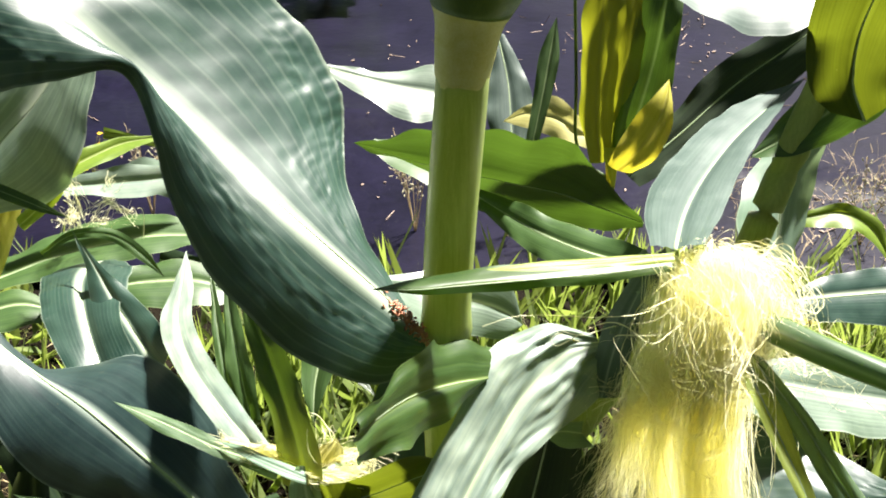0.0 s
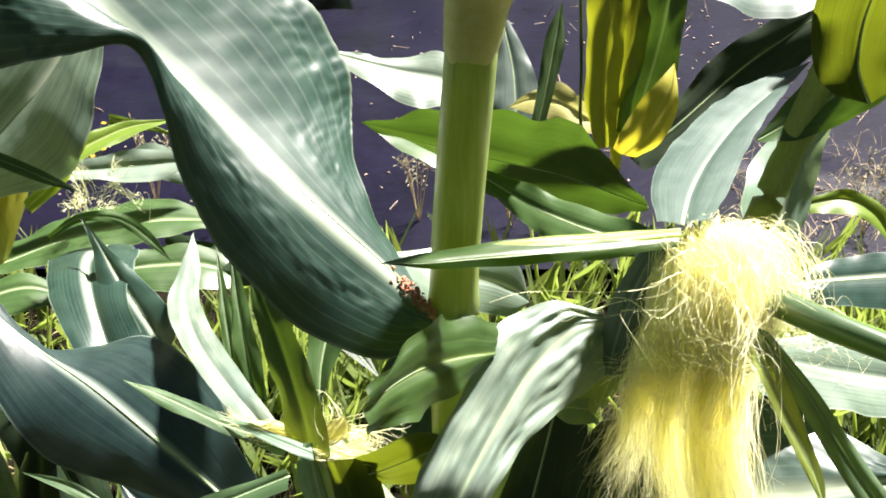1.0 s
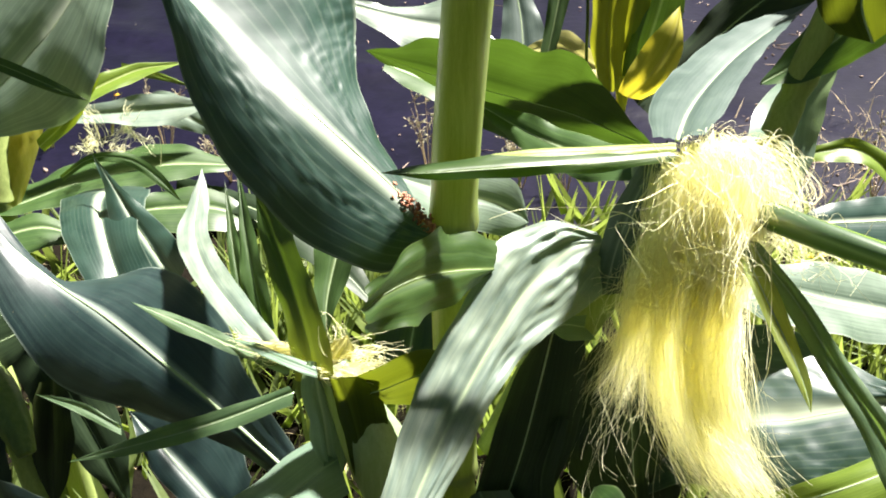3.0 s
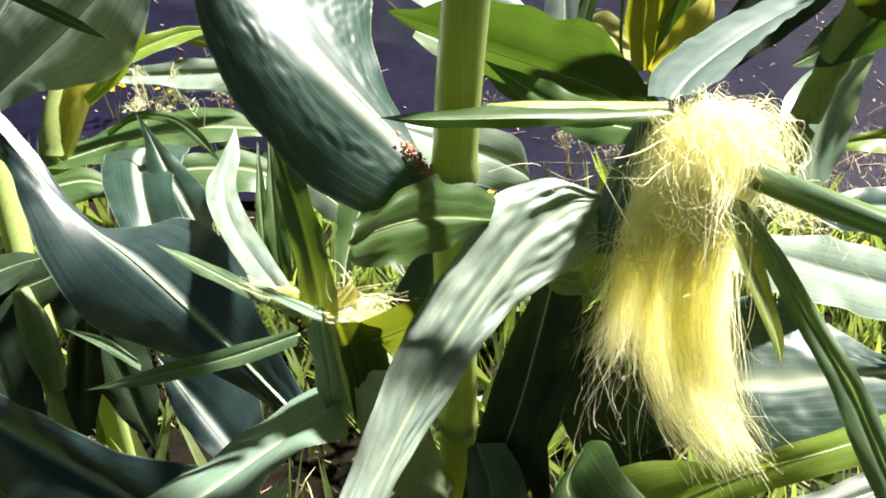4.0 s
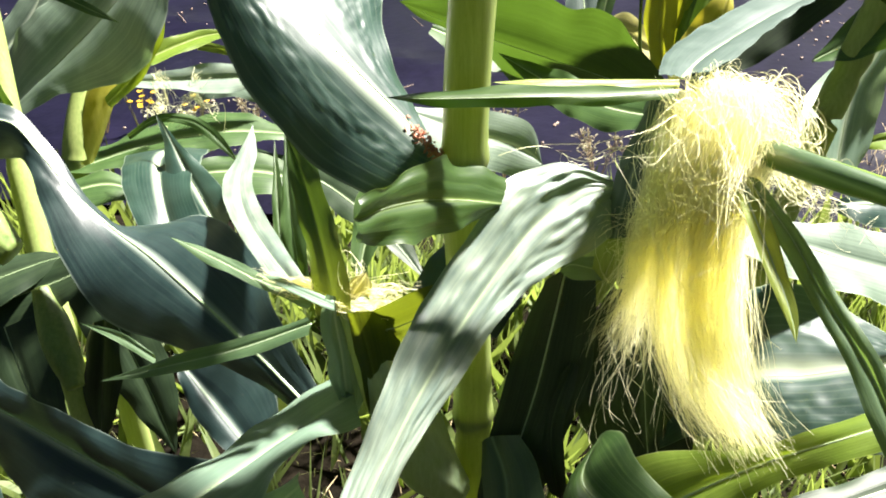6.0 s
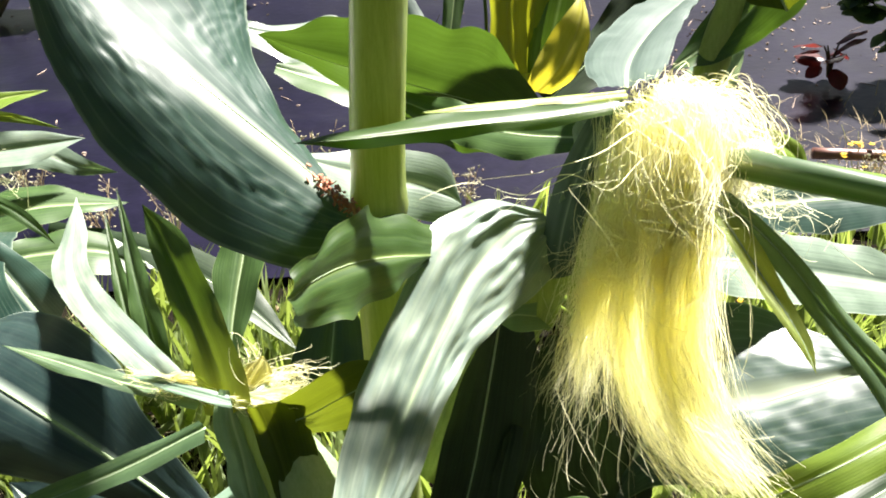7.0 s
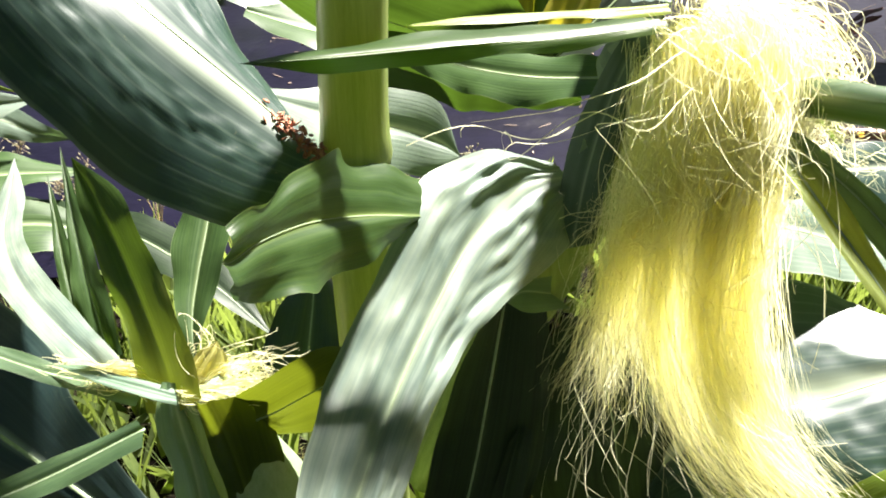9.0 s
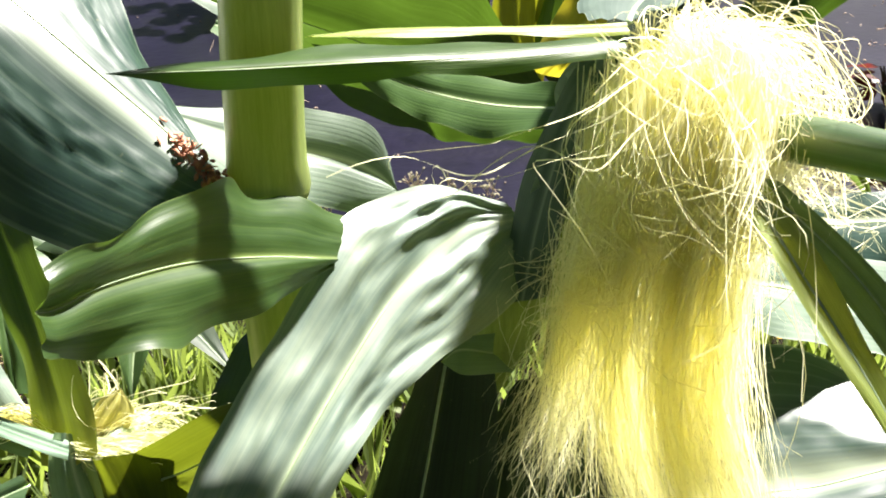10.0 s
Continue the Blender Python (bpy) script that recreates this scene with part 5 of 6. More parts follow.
TWO_WRAP_DARK = [
    ((-0.056, 0.394, 0.567), (-0.006, 0.003, -0.004), (0.023, 0.009, -0.002)),
    ((-0.051, 0.392, 0.550), (-0.008, 0.003, -0.005), (0.020, 0.012, -0.005)),
    ((-0.047, 0.390, 0.527), (-0.008, 0.002, -0.005), (0.014, 0.012, -0.006)),
    ((-0.045, 0.389, 0.501), (-0.007, 0.003, -0.004), (0.010, 0.008, -0.006)),
    ((-0.044, 0.385, 0.480), (0.000, 0.000, 0.000), (0.000, 0.000, 0.000)),
]
LOW_SHADE = [
    ((-0.4770, 0.6660, 0.3850), (-0.0220, -0.0040, 0.0000), (0.0380, 0.0080, 0.0020)),
    ((-0.4510, 0.6340, 0.3480), (-0.0380, -0.0020, -0.0100), (0.0460, 0.0030, 0.0100)),
    ((-0.4200, 0.5960, 0.3180), (-0.0340, -0.0030, -0.0130), (0.0390, 0.0030, 0.0120)),
    ((-0.3900, 0.5620, 0.2940), (-0.0180, -0.0060, -0.0040), (0.0250, 0.0000, 0.0110)),
    ((-0.3620, 0.5310, 0.2760), (0.0000, 0.0000, 0.0000), (0.0000, 0.0000, 0.0000)),
]
LOW_SHADE_MID = [
    ((-0.4170, 0.7290, 0.3720), (-0.0240, -0.0020, -0.0150), (0.0300, -0.0020, 0.0070)),
    ((-0.3800, 0.6930, 0.3430), (-0.0320, -0.0040, -0.0150), (0.0350, 0.0030, 0.0120)),
    ((-0.3380, 0.6470, 0.3170), (-0.0310, -0.0040, -0.0150), (0.0310, 0.0040, 0.0150)),
    ((-0.3000, 0.6020, 0.2930), (-0.0220, 0.0010, -0.0110), (0.0220, 0.0010, 0.0130)),
    ((-0.2730, 0.5680, 0.2700), (0.0000, 0.0000, 0.0000), (0.0000, 0.0000, 0.0000)),
]
SHADED_WIDE = [
    ((-0.2804, 0.5450, 0.4948), (-0.0002, 0.0000, 0.0063), (0.0002, 0.0000, -0.0063)),
    ((-0.3226, 0.5400, 0.4741), (-0.0104, 0.0200, 0.0067), (0.0092, -0.0150, -0.0118)),
    ((-0.3624, 0.5350, 0.4586), (-0.0105, 0.0200, 0.0095), (0.0121, -0.0150, -0.0116)),
    ((-0.3972, 0.5300, 0.4466), (-0.0064, 0.0150, 0.0070), (0.0078, -0.0150, -0.0110)),
    ((-0.4375, 0.5250, 0.4350), (0.0000, 0.0000, 0.0000), (0.0000, 0.0000, 0.0000)),
]
SHADED_SHEATH = [
    ((-0.2912, 0.5350, 0.4417), (-0.0130, 0.0050, -0.0077), (0.0126, -0.0050, 0.0020)),
    ((-0.2958, 0.5250, 0.4086), (-0.0181, 0.0050, -0.0058), (0.0185, -0.0050, 0.0047)),
    ((-0.3014, 0.5150, 0.3681), (-0.0175, 0.0050, -0.0063), (0.0180, -0.0050, 0.0052)),
    ((-0.3031, 0.5050, 0.3328), (0.0000, 0.0000, 0.0000), (0.0000, 0.0000, 0.0000)),
]
corn_leaf("leaf", LEAF_A, "leaf_blue", main, "broad glossy blue-green leaf with puckered blade", pucker=0.0006, dimple=0.0012, rib=0.0005, camber=0.08, camber_left=0.25, groove=-0.005, nu=72, nv=240)
# pale colour paints the white sun sheen on this leaf base
corn_leaf("leaf_base", AURICLE, "leaf_pale", main, "rounded leaf base clasping the stalk", rib=0)
corn_leaf("husk_leaf", HUSK_LEFT, "leaf_fresh", ear, "narrow folded green husk leaf", rib=0.0006, nested=False)
corn_leaf("husk_leaf", HUSK_UP, "husk_frost", ear, "pale upright husk leaf with crinkled margin", rib=0.0012, pucker=0.0008, ruffle=0.0005, nested=False)
corn_leaf("husk_leaf", HUSK_LIP, "husk_lime", ear, "pale yellow-green edge of a folded husk leaf", rib=0, camber=0.3, nested=False)
rolled_leaf("husk_leaf", [(0.143, 0.388, 0.682), (0.149, 0.369, 0.69), (0.164, 0.346, 0.6945), (0.183, 0.326, 0.697), (0.205, 0.308, 0.698), (0.235, 0.29, 0.696)], [0.0050, 0.0070, 0.0068, 0.0062, 0.0050, 0.0006], "husk_green", ear, "rolled green husk leaf")
corn_leaf("husk_leaf", STRIP_SHORT, "husk_lime", ear, "short yellow-green husk strip", rib=0.0008, nested=False)
corn_leaf("husk_leaf", STRIP_LONG, "husk_green", ear, "long hanging green husk strip", rib=0.0006, camber=0.42, nested=False)
corn_leaf("husk_leaf", FRONT_LEAF, "husk_pale", ear, "long pale striped husk leaf bending down", rib=0.0005, pucker=0.0013, nu=40, nv=130, corrugate=0.0006, waves=8.5, crumple=2.2, ruffle=0.0016, lobe=0.010, nested=False)
corn_leaf("husk_leaf", CURL_LEAF, "leaf_fresh", ear, "curled green husk leaf with wavy margin", rib=0.0004, lobe=0.05, nv=90, ruffle=0.0022, nu=28, corrugate=0.0006, waves=6.5, nested=False)
corn_leaf("leaf", LOW_RIGHT, "leaf_blue", main, "broad puckered leaf with pale midrib", pucker=0.0010, dimple=0.0013, rib=0.0007, nu=48, nv=150)
# the sheen along this blade is put into its pale colour
corn_leaf("leaf", UP_RIGHT, "leaf_pale", main, "pale leaf with white midrib", rib=0.0014, nu=12)
corn_leaf("leaf", FAR_RIGHT, "leaf_blue", back, "", rib=0.0014)
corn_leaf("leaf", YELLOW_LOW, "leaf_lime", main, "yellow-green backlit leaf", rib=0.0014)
# shade under the silk is painted into these hanging leaves
corn_leaf("leaf", DARK_HANG, "leaf_in_shade", main, "dark shaded hanging leaf", rib=0.0014)
corn_leaf("leaf", DARK_UNDER, "leaf_in_shade", main, "dark shaded leaf below the silk", rib=0.0008, ruffle=0.003)
corn_leaf("leaf", DARK_CURL, "leaf_in_shade", main, "", rib=0)
corn_leaf("husk_leaf", TWO_LEFT, "husk_green", second_ear, "", rib=0.0006, nested=False)
corn_leaf("husk_leaf", TWO_UP, "husk_blade", second_ear, "backlit yellow-green husk leaf", rib=0, nested=False)
corn_leaf("husk_leaf", TWO_STRAP, "husk_pale", second_ear, "pale crinkled strap-like husk leaf", rib=0.0010, pucker=0.0012, nested=False)
corn_leaf("husk_leaf", TWO_BLADE, "leaf_green", second_ear, "", rib=0.0006, nested=False)
corn_leaf("husk_leaf", TWO_BLADE_B, "leaf_green", second_ear, "", rib=0, nested=False)
corn_leaf("husk_leaf", TWO_LOW, "husk_green", second_ear, "", rib=0.0008, nested=False)
corn_leaf("husk_leaf", TWO_BACK, "husk_green", second_ear, "", rib=0, nested=False)
corn_leaf("husk_leaf", TWO_FRONT, "husk_wan", second_ear, "pale folded husk leaf", rib=0.0014, pucker=0.0008, nested=False)
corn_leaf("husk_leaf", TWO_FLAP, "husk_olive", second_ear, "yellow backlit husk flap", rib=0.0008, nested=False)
corn_leaf("leaf", LEAF_B, "leaf_blue_shaded", main, "broad shaded blue-green arching leaf", rib=0.0016, pucker=0.0010, camber=0.08, camber_left=0.20, groove=-0.004, nu=18, nv=70)
corn_leaf("leaf", LOW_LEFT, "leaf_blue_shaded", left_plant, "shaded blue-green leaf with white midrib", rib=0.0018)
corn_leaf("leaf", LOW_BLUE, "leaf_blue_shaded", left_plant, "", rib=0.0012)
# silver sheen is painted by the lighter leaf colour here
corn_leaf("leaf", UP_LEFT, "leaf_pale", rear, "", rib=0.0022, pucker=0.0010, nu=14)
corn_leaf("leaf", CURL_THIN, "leaf_lime", rear, "", rib=0)
corn_leaf("leaf", PALE_HUSK, "husk_pale", rear, "", rib=0.0008)
corn_leaf("leaf", MID_DARK, "leaf_blue", left_plant, "", rib=0.0010)
corn_leaf("leaf", MID_PALE, "leaf_blue", left_plant, "", rib=0.0014)
corn_leaf("leaf", MID_FLAT, "leaf_green", rear, "", rib=0.0016)
corn_leaf("leaf", GRASS_ARC, "leaf_green", rear, "", rib=0)
corn_leaf("leaf", MID_LOW, "leaf_green", left_plant, "", rib=0.001)
corn_leaf("leaf", MID_BACK, "leaf_green", rear, "", rib=0.001)
corn_leaf("leaf", BACK_LEAF, "leaf_back", back, "backlit green leaf seen from below", rib=0.0010, nu=14, nv=60)
corn_leaf("leaf", BACK_LOW, "leaf_green", back, "", rib=0.0012)
corn_leaf("leaf", BACK_LONG, "leaf_green", back, "", rib=0.0012)
corn_leaf("leaf", DARK_SLANT, "leaf_in_shade", back, "", rib=0.0016)
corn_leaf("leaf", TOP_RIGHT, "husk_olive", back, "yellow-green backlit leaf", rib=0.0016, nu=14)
corn_leaf("leaf", TOP_UNDER, "leaf_green", back, "", rib=0.0012)
corn_leaf("leaf", PALE_STAND, "husk_wan", back, "", rib=0.0012)
corn_leaf("leaf", CURL_RIGHT, "leaf_lime", back, "", rib=0)
corn_leaf("leaf", BACK_PALE, "leaf_pale", rear, "", rib=0.0012)
corn_leaf("leaf", BACK_WHITE, "husk_frost", rear, "", rib=0.0010)
corn_leaf("leaf", BLADE_DARK, "leaf_green", back, "", rib=0)
corn_leaf("leaf", TOP_WHITE, "husk_frost", main, "", rib=0.0016)
corn_leaf("leaf", DARK_HEART, "leaf_shaded", left_plant, "", rib=0.0012)
# both side leaves take the shade-dark colour in place of sun sheen
corn_leaf("leaf", BLUE_SIDE, "leaf_in_shade", left_plant, "", rib=0.0014)
corn_leaf("leaf", PALE_SIDE, "leaf_in_shade", left_plant, "", rib=0.0014)
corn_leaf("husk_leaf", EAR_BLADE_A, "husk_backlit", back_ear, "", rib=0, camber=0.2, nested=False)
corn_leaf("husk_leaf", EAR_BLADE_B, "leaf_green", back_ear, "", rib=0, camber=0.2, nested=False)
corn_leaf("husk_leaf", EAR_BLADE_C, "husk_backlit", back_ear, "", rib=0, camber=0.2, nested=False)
corn_leaf("husk_leaf", EAR_BLADE_D, "husk_lit_yellow", back_ear, "bulging husk coloured a backlit yellow", rib=0, camber=0.35, ruffle=0.002, nested=False)
corn_leaf("husk_leaf", EAR_BLADE_E, "husk_streak", back_ear, "", rib=0, nested=False)
corn_leaf("leaf", SMALL_HUSK, "husk_cream", back, "", rib=0)
corn_leaf("husk_leaf", LOW_FLAP, "husk_green", ear, "", rib=0, ruffle=0.003, nested=False)
corn_leaf("husk_leaf", EAR_SIDE, "husk_frost", ear, "", rib=0, nu=10, nested=False)
corn_leaf("husk_leaf", EAR_BACK_BLADE, "husk_pale", ear, "", rib=0, nested=False)
corn_leaf("husk_leaf", UP_HUSK_IN, "husk_pale", ear, "", rib=0, nested=False)
corn_leaf("leaf", LEFT_FAR, "leaf_pale", rear, "", rib=0.001)
corn_leaf("leaf", LEFT_SHEATH, "leaf_green", left_plant, "", rib=0)
corn_leaf("leaf", LOW_FAR_LEFT, "leaf_in_shade", left_plant, "", rib=0.001)
corn_leaf("leaf", LOW_CORNER, "leaf_blue", left_plant, "", rib=0.001)
corn_leaf("husk_leaf", LOW_MID, "husk_wan", second_ear, "", rib=0.0006, ruffle=0.003, nested=False)
corn_leaf("leaf", SHEATH_LOW, "leaf_shaded", main, "", rib=0)
corn_leaf("leaf", STRIPE_LOW, "leaf_green", main, "", rib=0.0012)
corn_leaf("leaf", LOW_SWEEP, "leaf_in_shade", main, "", rib=0.0012)
corn_leaf("leaf", BUSH_SIDE, "leaf_pale", rear, "", rib=0.001)
corn_leaf("leaf", THIN_LOW, "leaf_lime", rear, "", rib=0)
corn_leaf("husk_leaf", CREAM_LEFT, "husk_wan", second_ear, "", rib=0, ruffle=0.002, corrugate=0.0008, nested=False)
corn_leaf("leaf", MID_HANG, "leaf_green", left_plant, "", rib=0.0008)
# strip added along UP_LEFT's margin; its lime paints the backlit edge
corn_leaf("leaf", UP_RIM, "leaf_lime", rear, "", rib=0)
corn_leaf("leaf", THIN_TOP, "leaf_green", left_plant, "", rib=0)
corn_leaf("husk_leaf", TWO_PAD, "husk_cream", second_ear, "cream husk tip under the silk", rib=0, ruffle=0.002, corrugate=0.0010, nested=False)
corn_leaf("husk_leaf", TWO_WRAP, "husk_wan", second_ear, "", rib=0, ruffle=0.003, lobe=0.06, corrugate=0.0014, camber=0.25, nested=False)
corn_leaf("husk_leaf", TWO_WRAP_DARK, "husk_olive", second_ear, "", rib=0, ruffle=0.004, lobe=0.06, nested=False)
# dark leaves added low left, painted as shade over stalk and grass
corn_leaf("leaf", LOW_SHADE, "leaf_in_shade", left_plant, "", rib=0.001)
corn_leaf("leaf", LOW_SHADE_MID, "leaf_in_shade", left_plant, "", rib=0.001)
corn_leaf("leaf", SHADED_WIDE, "leaf_in_shade", left_plant, "", rib=0.001)
corn_leaf("leaf", SHADED_SHEATH, "leaf_in_shade", left_plant, "", rib=0, camber=0.4)

# ---- silk ----
rng = np.random.default_rng(4)
SILK_TAIL = [(0.135, 0.395, 0.680), (0.136, 0.388, 0.703), (0.130, 0.361, 0.697), (0.126, 0.367, 0.651), (0.126, 0.365, 0.611), (0.131, 0.355, 0.5825), (0.139, 0.337, 0.566), (0.153, 0.320, 0.555)]
SILK_RIGHT = [(0.137, 0.398, 0.683), (0.142, 0.392, 0.701), (0.139, 0.366, 0.690), (0.136, 0.365, 0.650), (0.140, 0.363, 0.609), (0.147, 0.357, 0.5805), (0.152, 0.341, 0.5645), (0.161, 0.322, 0.553)]
SILK_MIDDLE = [(0.124, 0.395, 0.684), (0.118, 0.388, 0.702), (0.115, 0.370, 0.693), (0.114, 0.374, 0.645), (0.113, 0.372, 0.607), (0.120, 0.364, 0.574), (0.130, 0.350, 0.556), (0.141, 0.327, 0.550)]
SILK_LEFT = [(0.117, 0.396, 0.691), (0.113, 0.388, 0.701), (0.109, 0.377, 0.685), (0.106, 0.383, 0.638), (0.103, 0.383, 0.608), (0.101, 0.378, 0.590), (0.101, 0.373, 0.574)]
SILK_CURTAIN = [(0.115, 0.392, 0.694), (0.110, 0.384, 0.694), (0.107, 0.381, 0.668), (0.106, 0.388, 0.626), (0.102, 0.388, 0.584), (0.097, 0.385, 0.564)]
SILK_EDGE = [(0.110, 0.392, 0.694), (0.106, 0.386, 0.690), (0.1025, 0.383, 0.667), (0.099, 0.391, 0.624), (0.092, 0.393, 0.583), (0.084, 0.389, 0.563)]
SILK_THIN = [(0.111, 0.374, 0.678), (0.106, 0.379, 0.631), (0.099, 0.377, 0.583), (0.092, 0.372, 0.555), (0.091, 0.364, 0.528), (0.101, 0.357, 0.505)]
SILK_LOOPS = [(0.139, 0.392, 0.699), (0.149, 0.392, 0.714), (0.160, 0.389, 0.710), (0.169, 0.383, 0.693), (0.164, 0.375, 0.680), (0.166, 0.371, 0.670)]
SILK_CURLS = [(0.124, 0.377, 0.708), (0.129, 0.363, 0.700), (0.124, 0.358, 0.678), (0.137, 0.360, 0.660), (0.126, 0.357, 0.640)]
SILK_CURLS_L = [(0.118, 0.373, 0.695), (0.107, 0.373, 0.669), (0.116, 0.365, 0.658), (0.101, 0.371, 0.639), (0.109, 0.367, 0.622)]
SILK_WISP = [(0.120, 0.372, 0.703), (0.099, 0.357, 0.694), (0.076, 0.374, 0.679), (0.053, 0.399, 0.668), (0.036, 0.397, 0.659)]
SILK_WISP_R = [(0.154, 0.378, 0.687), (0.170, 0.380, 0.686), (0.184, 0.383, 0.681), (0.200, 0.393, 0.679)]
SILK_FRINGE = [(0.146, 0.375, 0.677), (0.158, 0.374, 0.668), (0.173, 0.379, 0.659), (0.183, 0.382, 0.651), (0.183, 0.376, 0.636)]
SILK_TOP = [(0.128, 0.394, 0.700), (0.122, 0.392, 0.709), (0.127, 0.394, 0.717), (0.140, 0.394, 0.713), (0.137, 0.385, 0.704)]
SILK_KNOB = [(0.128, 0.398, 0.690), (0.126, 0.390, 0.708), (0.127, 0.372, 0.709), (0.130, 0.359, 0.694), (0.133, 0.358, 0.676)]
SILK_KNOB_R = [(0.134, 0.398, 0.690), (0.142, 0.390, 0.706), (0.150, 0.375, 0.704), (0.150, 0.364, 0.690), (0.144, 0.362, 0.672)]
SILK_TWO_L = [(-0.074, 0.414, 0.555), (-0.085, 0.418, 0.564), (-0.101, 0.421, 0.564), (-0.112, 0.422, 0.559)]
SILK_REAR = [(-0.3308, 0.8000, 0.5179), (-0.3267, 0.7920, 0.5102), (-0.3247, 0.7860, 0.4942)]
SILK_REAR_B = [(-0.3013, 0.8060, 0.5192), (-0.2980, 0.8000, 0.5112), (-0.2947, 0.7950, 0.4978)]

fine_silk = strands([
    (SILK_TAIL, 760, 0.0050, 0.0048, 0.0019, 0.00013),
    (SILK_RIGHT, 460, 0.0046, 0.0044, 0.0019, 0.00013),
    (SILK_MIDDLE, 560, 0.0050, 0.0056, 0.0021, 0.00013),
    (SILK_LEFT, 420, 0.0046, 0.0058, 0.0024, 0.00013),
    (SILK_CURTAIN, 330, 0.0036, 0.0056, 0.0026, 0.00013),
    (SILK_EDGE, 190, 0.0026, 0.0052, 0.0028, 0.00013),
    (SILK_THIN, 38, 0.0055, 0.0110, 0.0040, 0.00012),
    (SILK_TAIL, 120, 0.0060, 0.0085, 0.0040, 0.00017),
    (SILK_RIGHT, 60, 0.0050, 0.0080, 0.0040, 0.00017),
    (SILK_MIDDLE, 60, 0.0055, 0.0085, 0.0038, 0.00016),
    (SILK_KNOB, 420, 0.0062, 0.0085, 0.0030, 0.00012),
    (SILK_KNOB_R, 300, 0.0055, 0.0070, 0.0030, 0.00012),
    (SILK_LOOPS, 40, 0.0050, 0.0055, 0.0034, 0.00018),
    (SILK_CURLS, 210, 0.0085, 0.0120, 0.0062, 0.00016),
    (SILK_CURLS_L, 130, 0.0070, 0.0110, 0.0052, 0.00016),
    (SILK_FRINGE, 34, 0.0040, 0.0075, 0.0045, 0.00014),
    (SILK_TOP, 10, 0.0040, 0.0040, 0.0035, 0.00017),
    (SILK_WISP, 4, 0.0030, 0.0030, 0.0030, 0.00022),
    (SILK_WISP_R, 5, 0.0040, 0.0050, 0.0040, 0.00020),
], rng)

tagged(part("silk", mesh_of("silk", *fine_silk, SILK), None, ear, "long pale yellow silk hanging in a tangled tuft"), kind="stuff")
SILK_TWO_ARC = [(-0.0678, 0.4110, 0.5622), (-0.0601, 0.4140, 0.5738), (-0.0525, 0.4150, 0.5785), (-0.0459, 0.4130, 0.5771)]
SILK_FAN_A = [(-0.0681, 0.4090, 0.5608), (-0.0540, 0.4080, 0.5630), (-0.0401, 0.4100, 0.5609), (-0.0279, 0.4130, 0.5599)]
SILK_FAN_B = [(-0.0675, 0.4100, 0.5617), (-0.0542, 0.4120, 0.5679), (-0.0422, 0.4150, 0.5684), (-0.0324, 0.4170, 0.5627)]
SILK_FAN_C = [(-0.0678, 0.4050, 0.5611), (-0.0527, 0.4030, 0.5583), (-0.0375, 0.4050, 0.5574)]
SILK_TWO_FLAT = [(-0.060, 0.413, 0.560), (-0.080, 0.419, 0.563), (-0.105, 0.427, 0.562), (-0.128, 0.434, 0.563)]
tagged(part("silk", mesh_of("silk", *strands([(SILK_FAN_A, 90, 0.0022, 0.0034, 0.0014, 0.00018), (SILK_FAN_B, 60, 0.0022, 0.0034, 0.0018, 0.00018), (SILK_FAN_C, 60, 0.0022, 0.0030, 0.0014, 0.00018), (SILK_TWO_L, 120, 0.003, 0.003, 0.0014, 0.00018), (SILK_TWO_FLAT, 80, 0.003, 0.0025, 0.0012, 0.00018), (SILK_TWO_ARC, 16, 0.003, 0.006, 0.0035, 0.00020)], rng), SILK_CREAM), None, second_ear, "short cream-coloured silk"), kind="stuff")
tagged(part("silk", mesh_of("silk", *strands([(SILK_REAR, 46, 0.0075, 0.0085, 0.003, 0.00028), (SILK_REAR_B, 40, 0.0085, 0.0095, 0.003, 0.00028)], rng), SILK), None, rear_ear, "whitish hanging silk"), kind="stuff")

# shed anthers and frass caught in the leaf axil
crumbs = []
for k in range(300):
    f = rng.uniform(0, 1) ** 0.6
    c = np.array([-0.024, 0.402, 0.681]) * (1 - f) + np.array([-0.004, 0.391, 0.664]) * f + rng.normal(0, 0.0017, 3) + np.array([0.001, -0.001, 0.0015])
    d = unit(rng.normal(0, 1, 3)) * rng.uniform(0.0008, 0.0020)
    crumbs.append(tube([c - d, c, c + d], np.array([0.5, 1.0, 0.5]) * rng.uniform(0.0004, 0.0009), 5, flat=0.6))
tagged(part("shed_anthers", mesh_of("shed_anthers", *joined(crumbs), SILK_DARK), None, None), "reddish-brown shed anthers caught in the leaf axil", "plant debris", kind="stuff")

# more ears
part("ear", mesh_of("ear", *spindle([(-0.430, 0.55, 0.560), (-0.400, 0.542, 0.540), (-0.372, 0.534, 0.522), (-0.347, 0.527, 0.504)], [0.020, 0.022, 0.020, 0.011], seed=9), HUSK), None, left_plant, "pale yellow ear tip")
part("ear", mesh_of("ear", *spindle([(-0.336, 0.532, 0.470), (-0.322, 0.515, 0.450), (-0.308, 0.497, 0.432), (-0.296, 0.482, 0.417)], [0.006, 0.012, 0.012, 0.006], seed=11), HUSK), None, left_plant, "young yellow-green ear shoot")

# ---- weeds and grass ----
GRASS = plain_material("weed_grass", (0.11, 0.14, 0.04), (0.34, 0.34, 0.15), 0.5, 15, 0.0, 0.001, through=0.5, glow=(0.46, 0.46, 0.15))
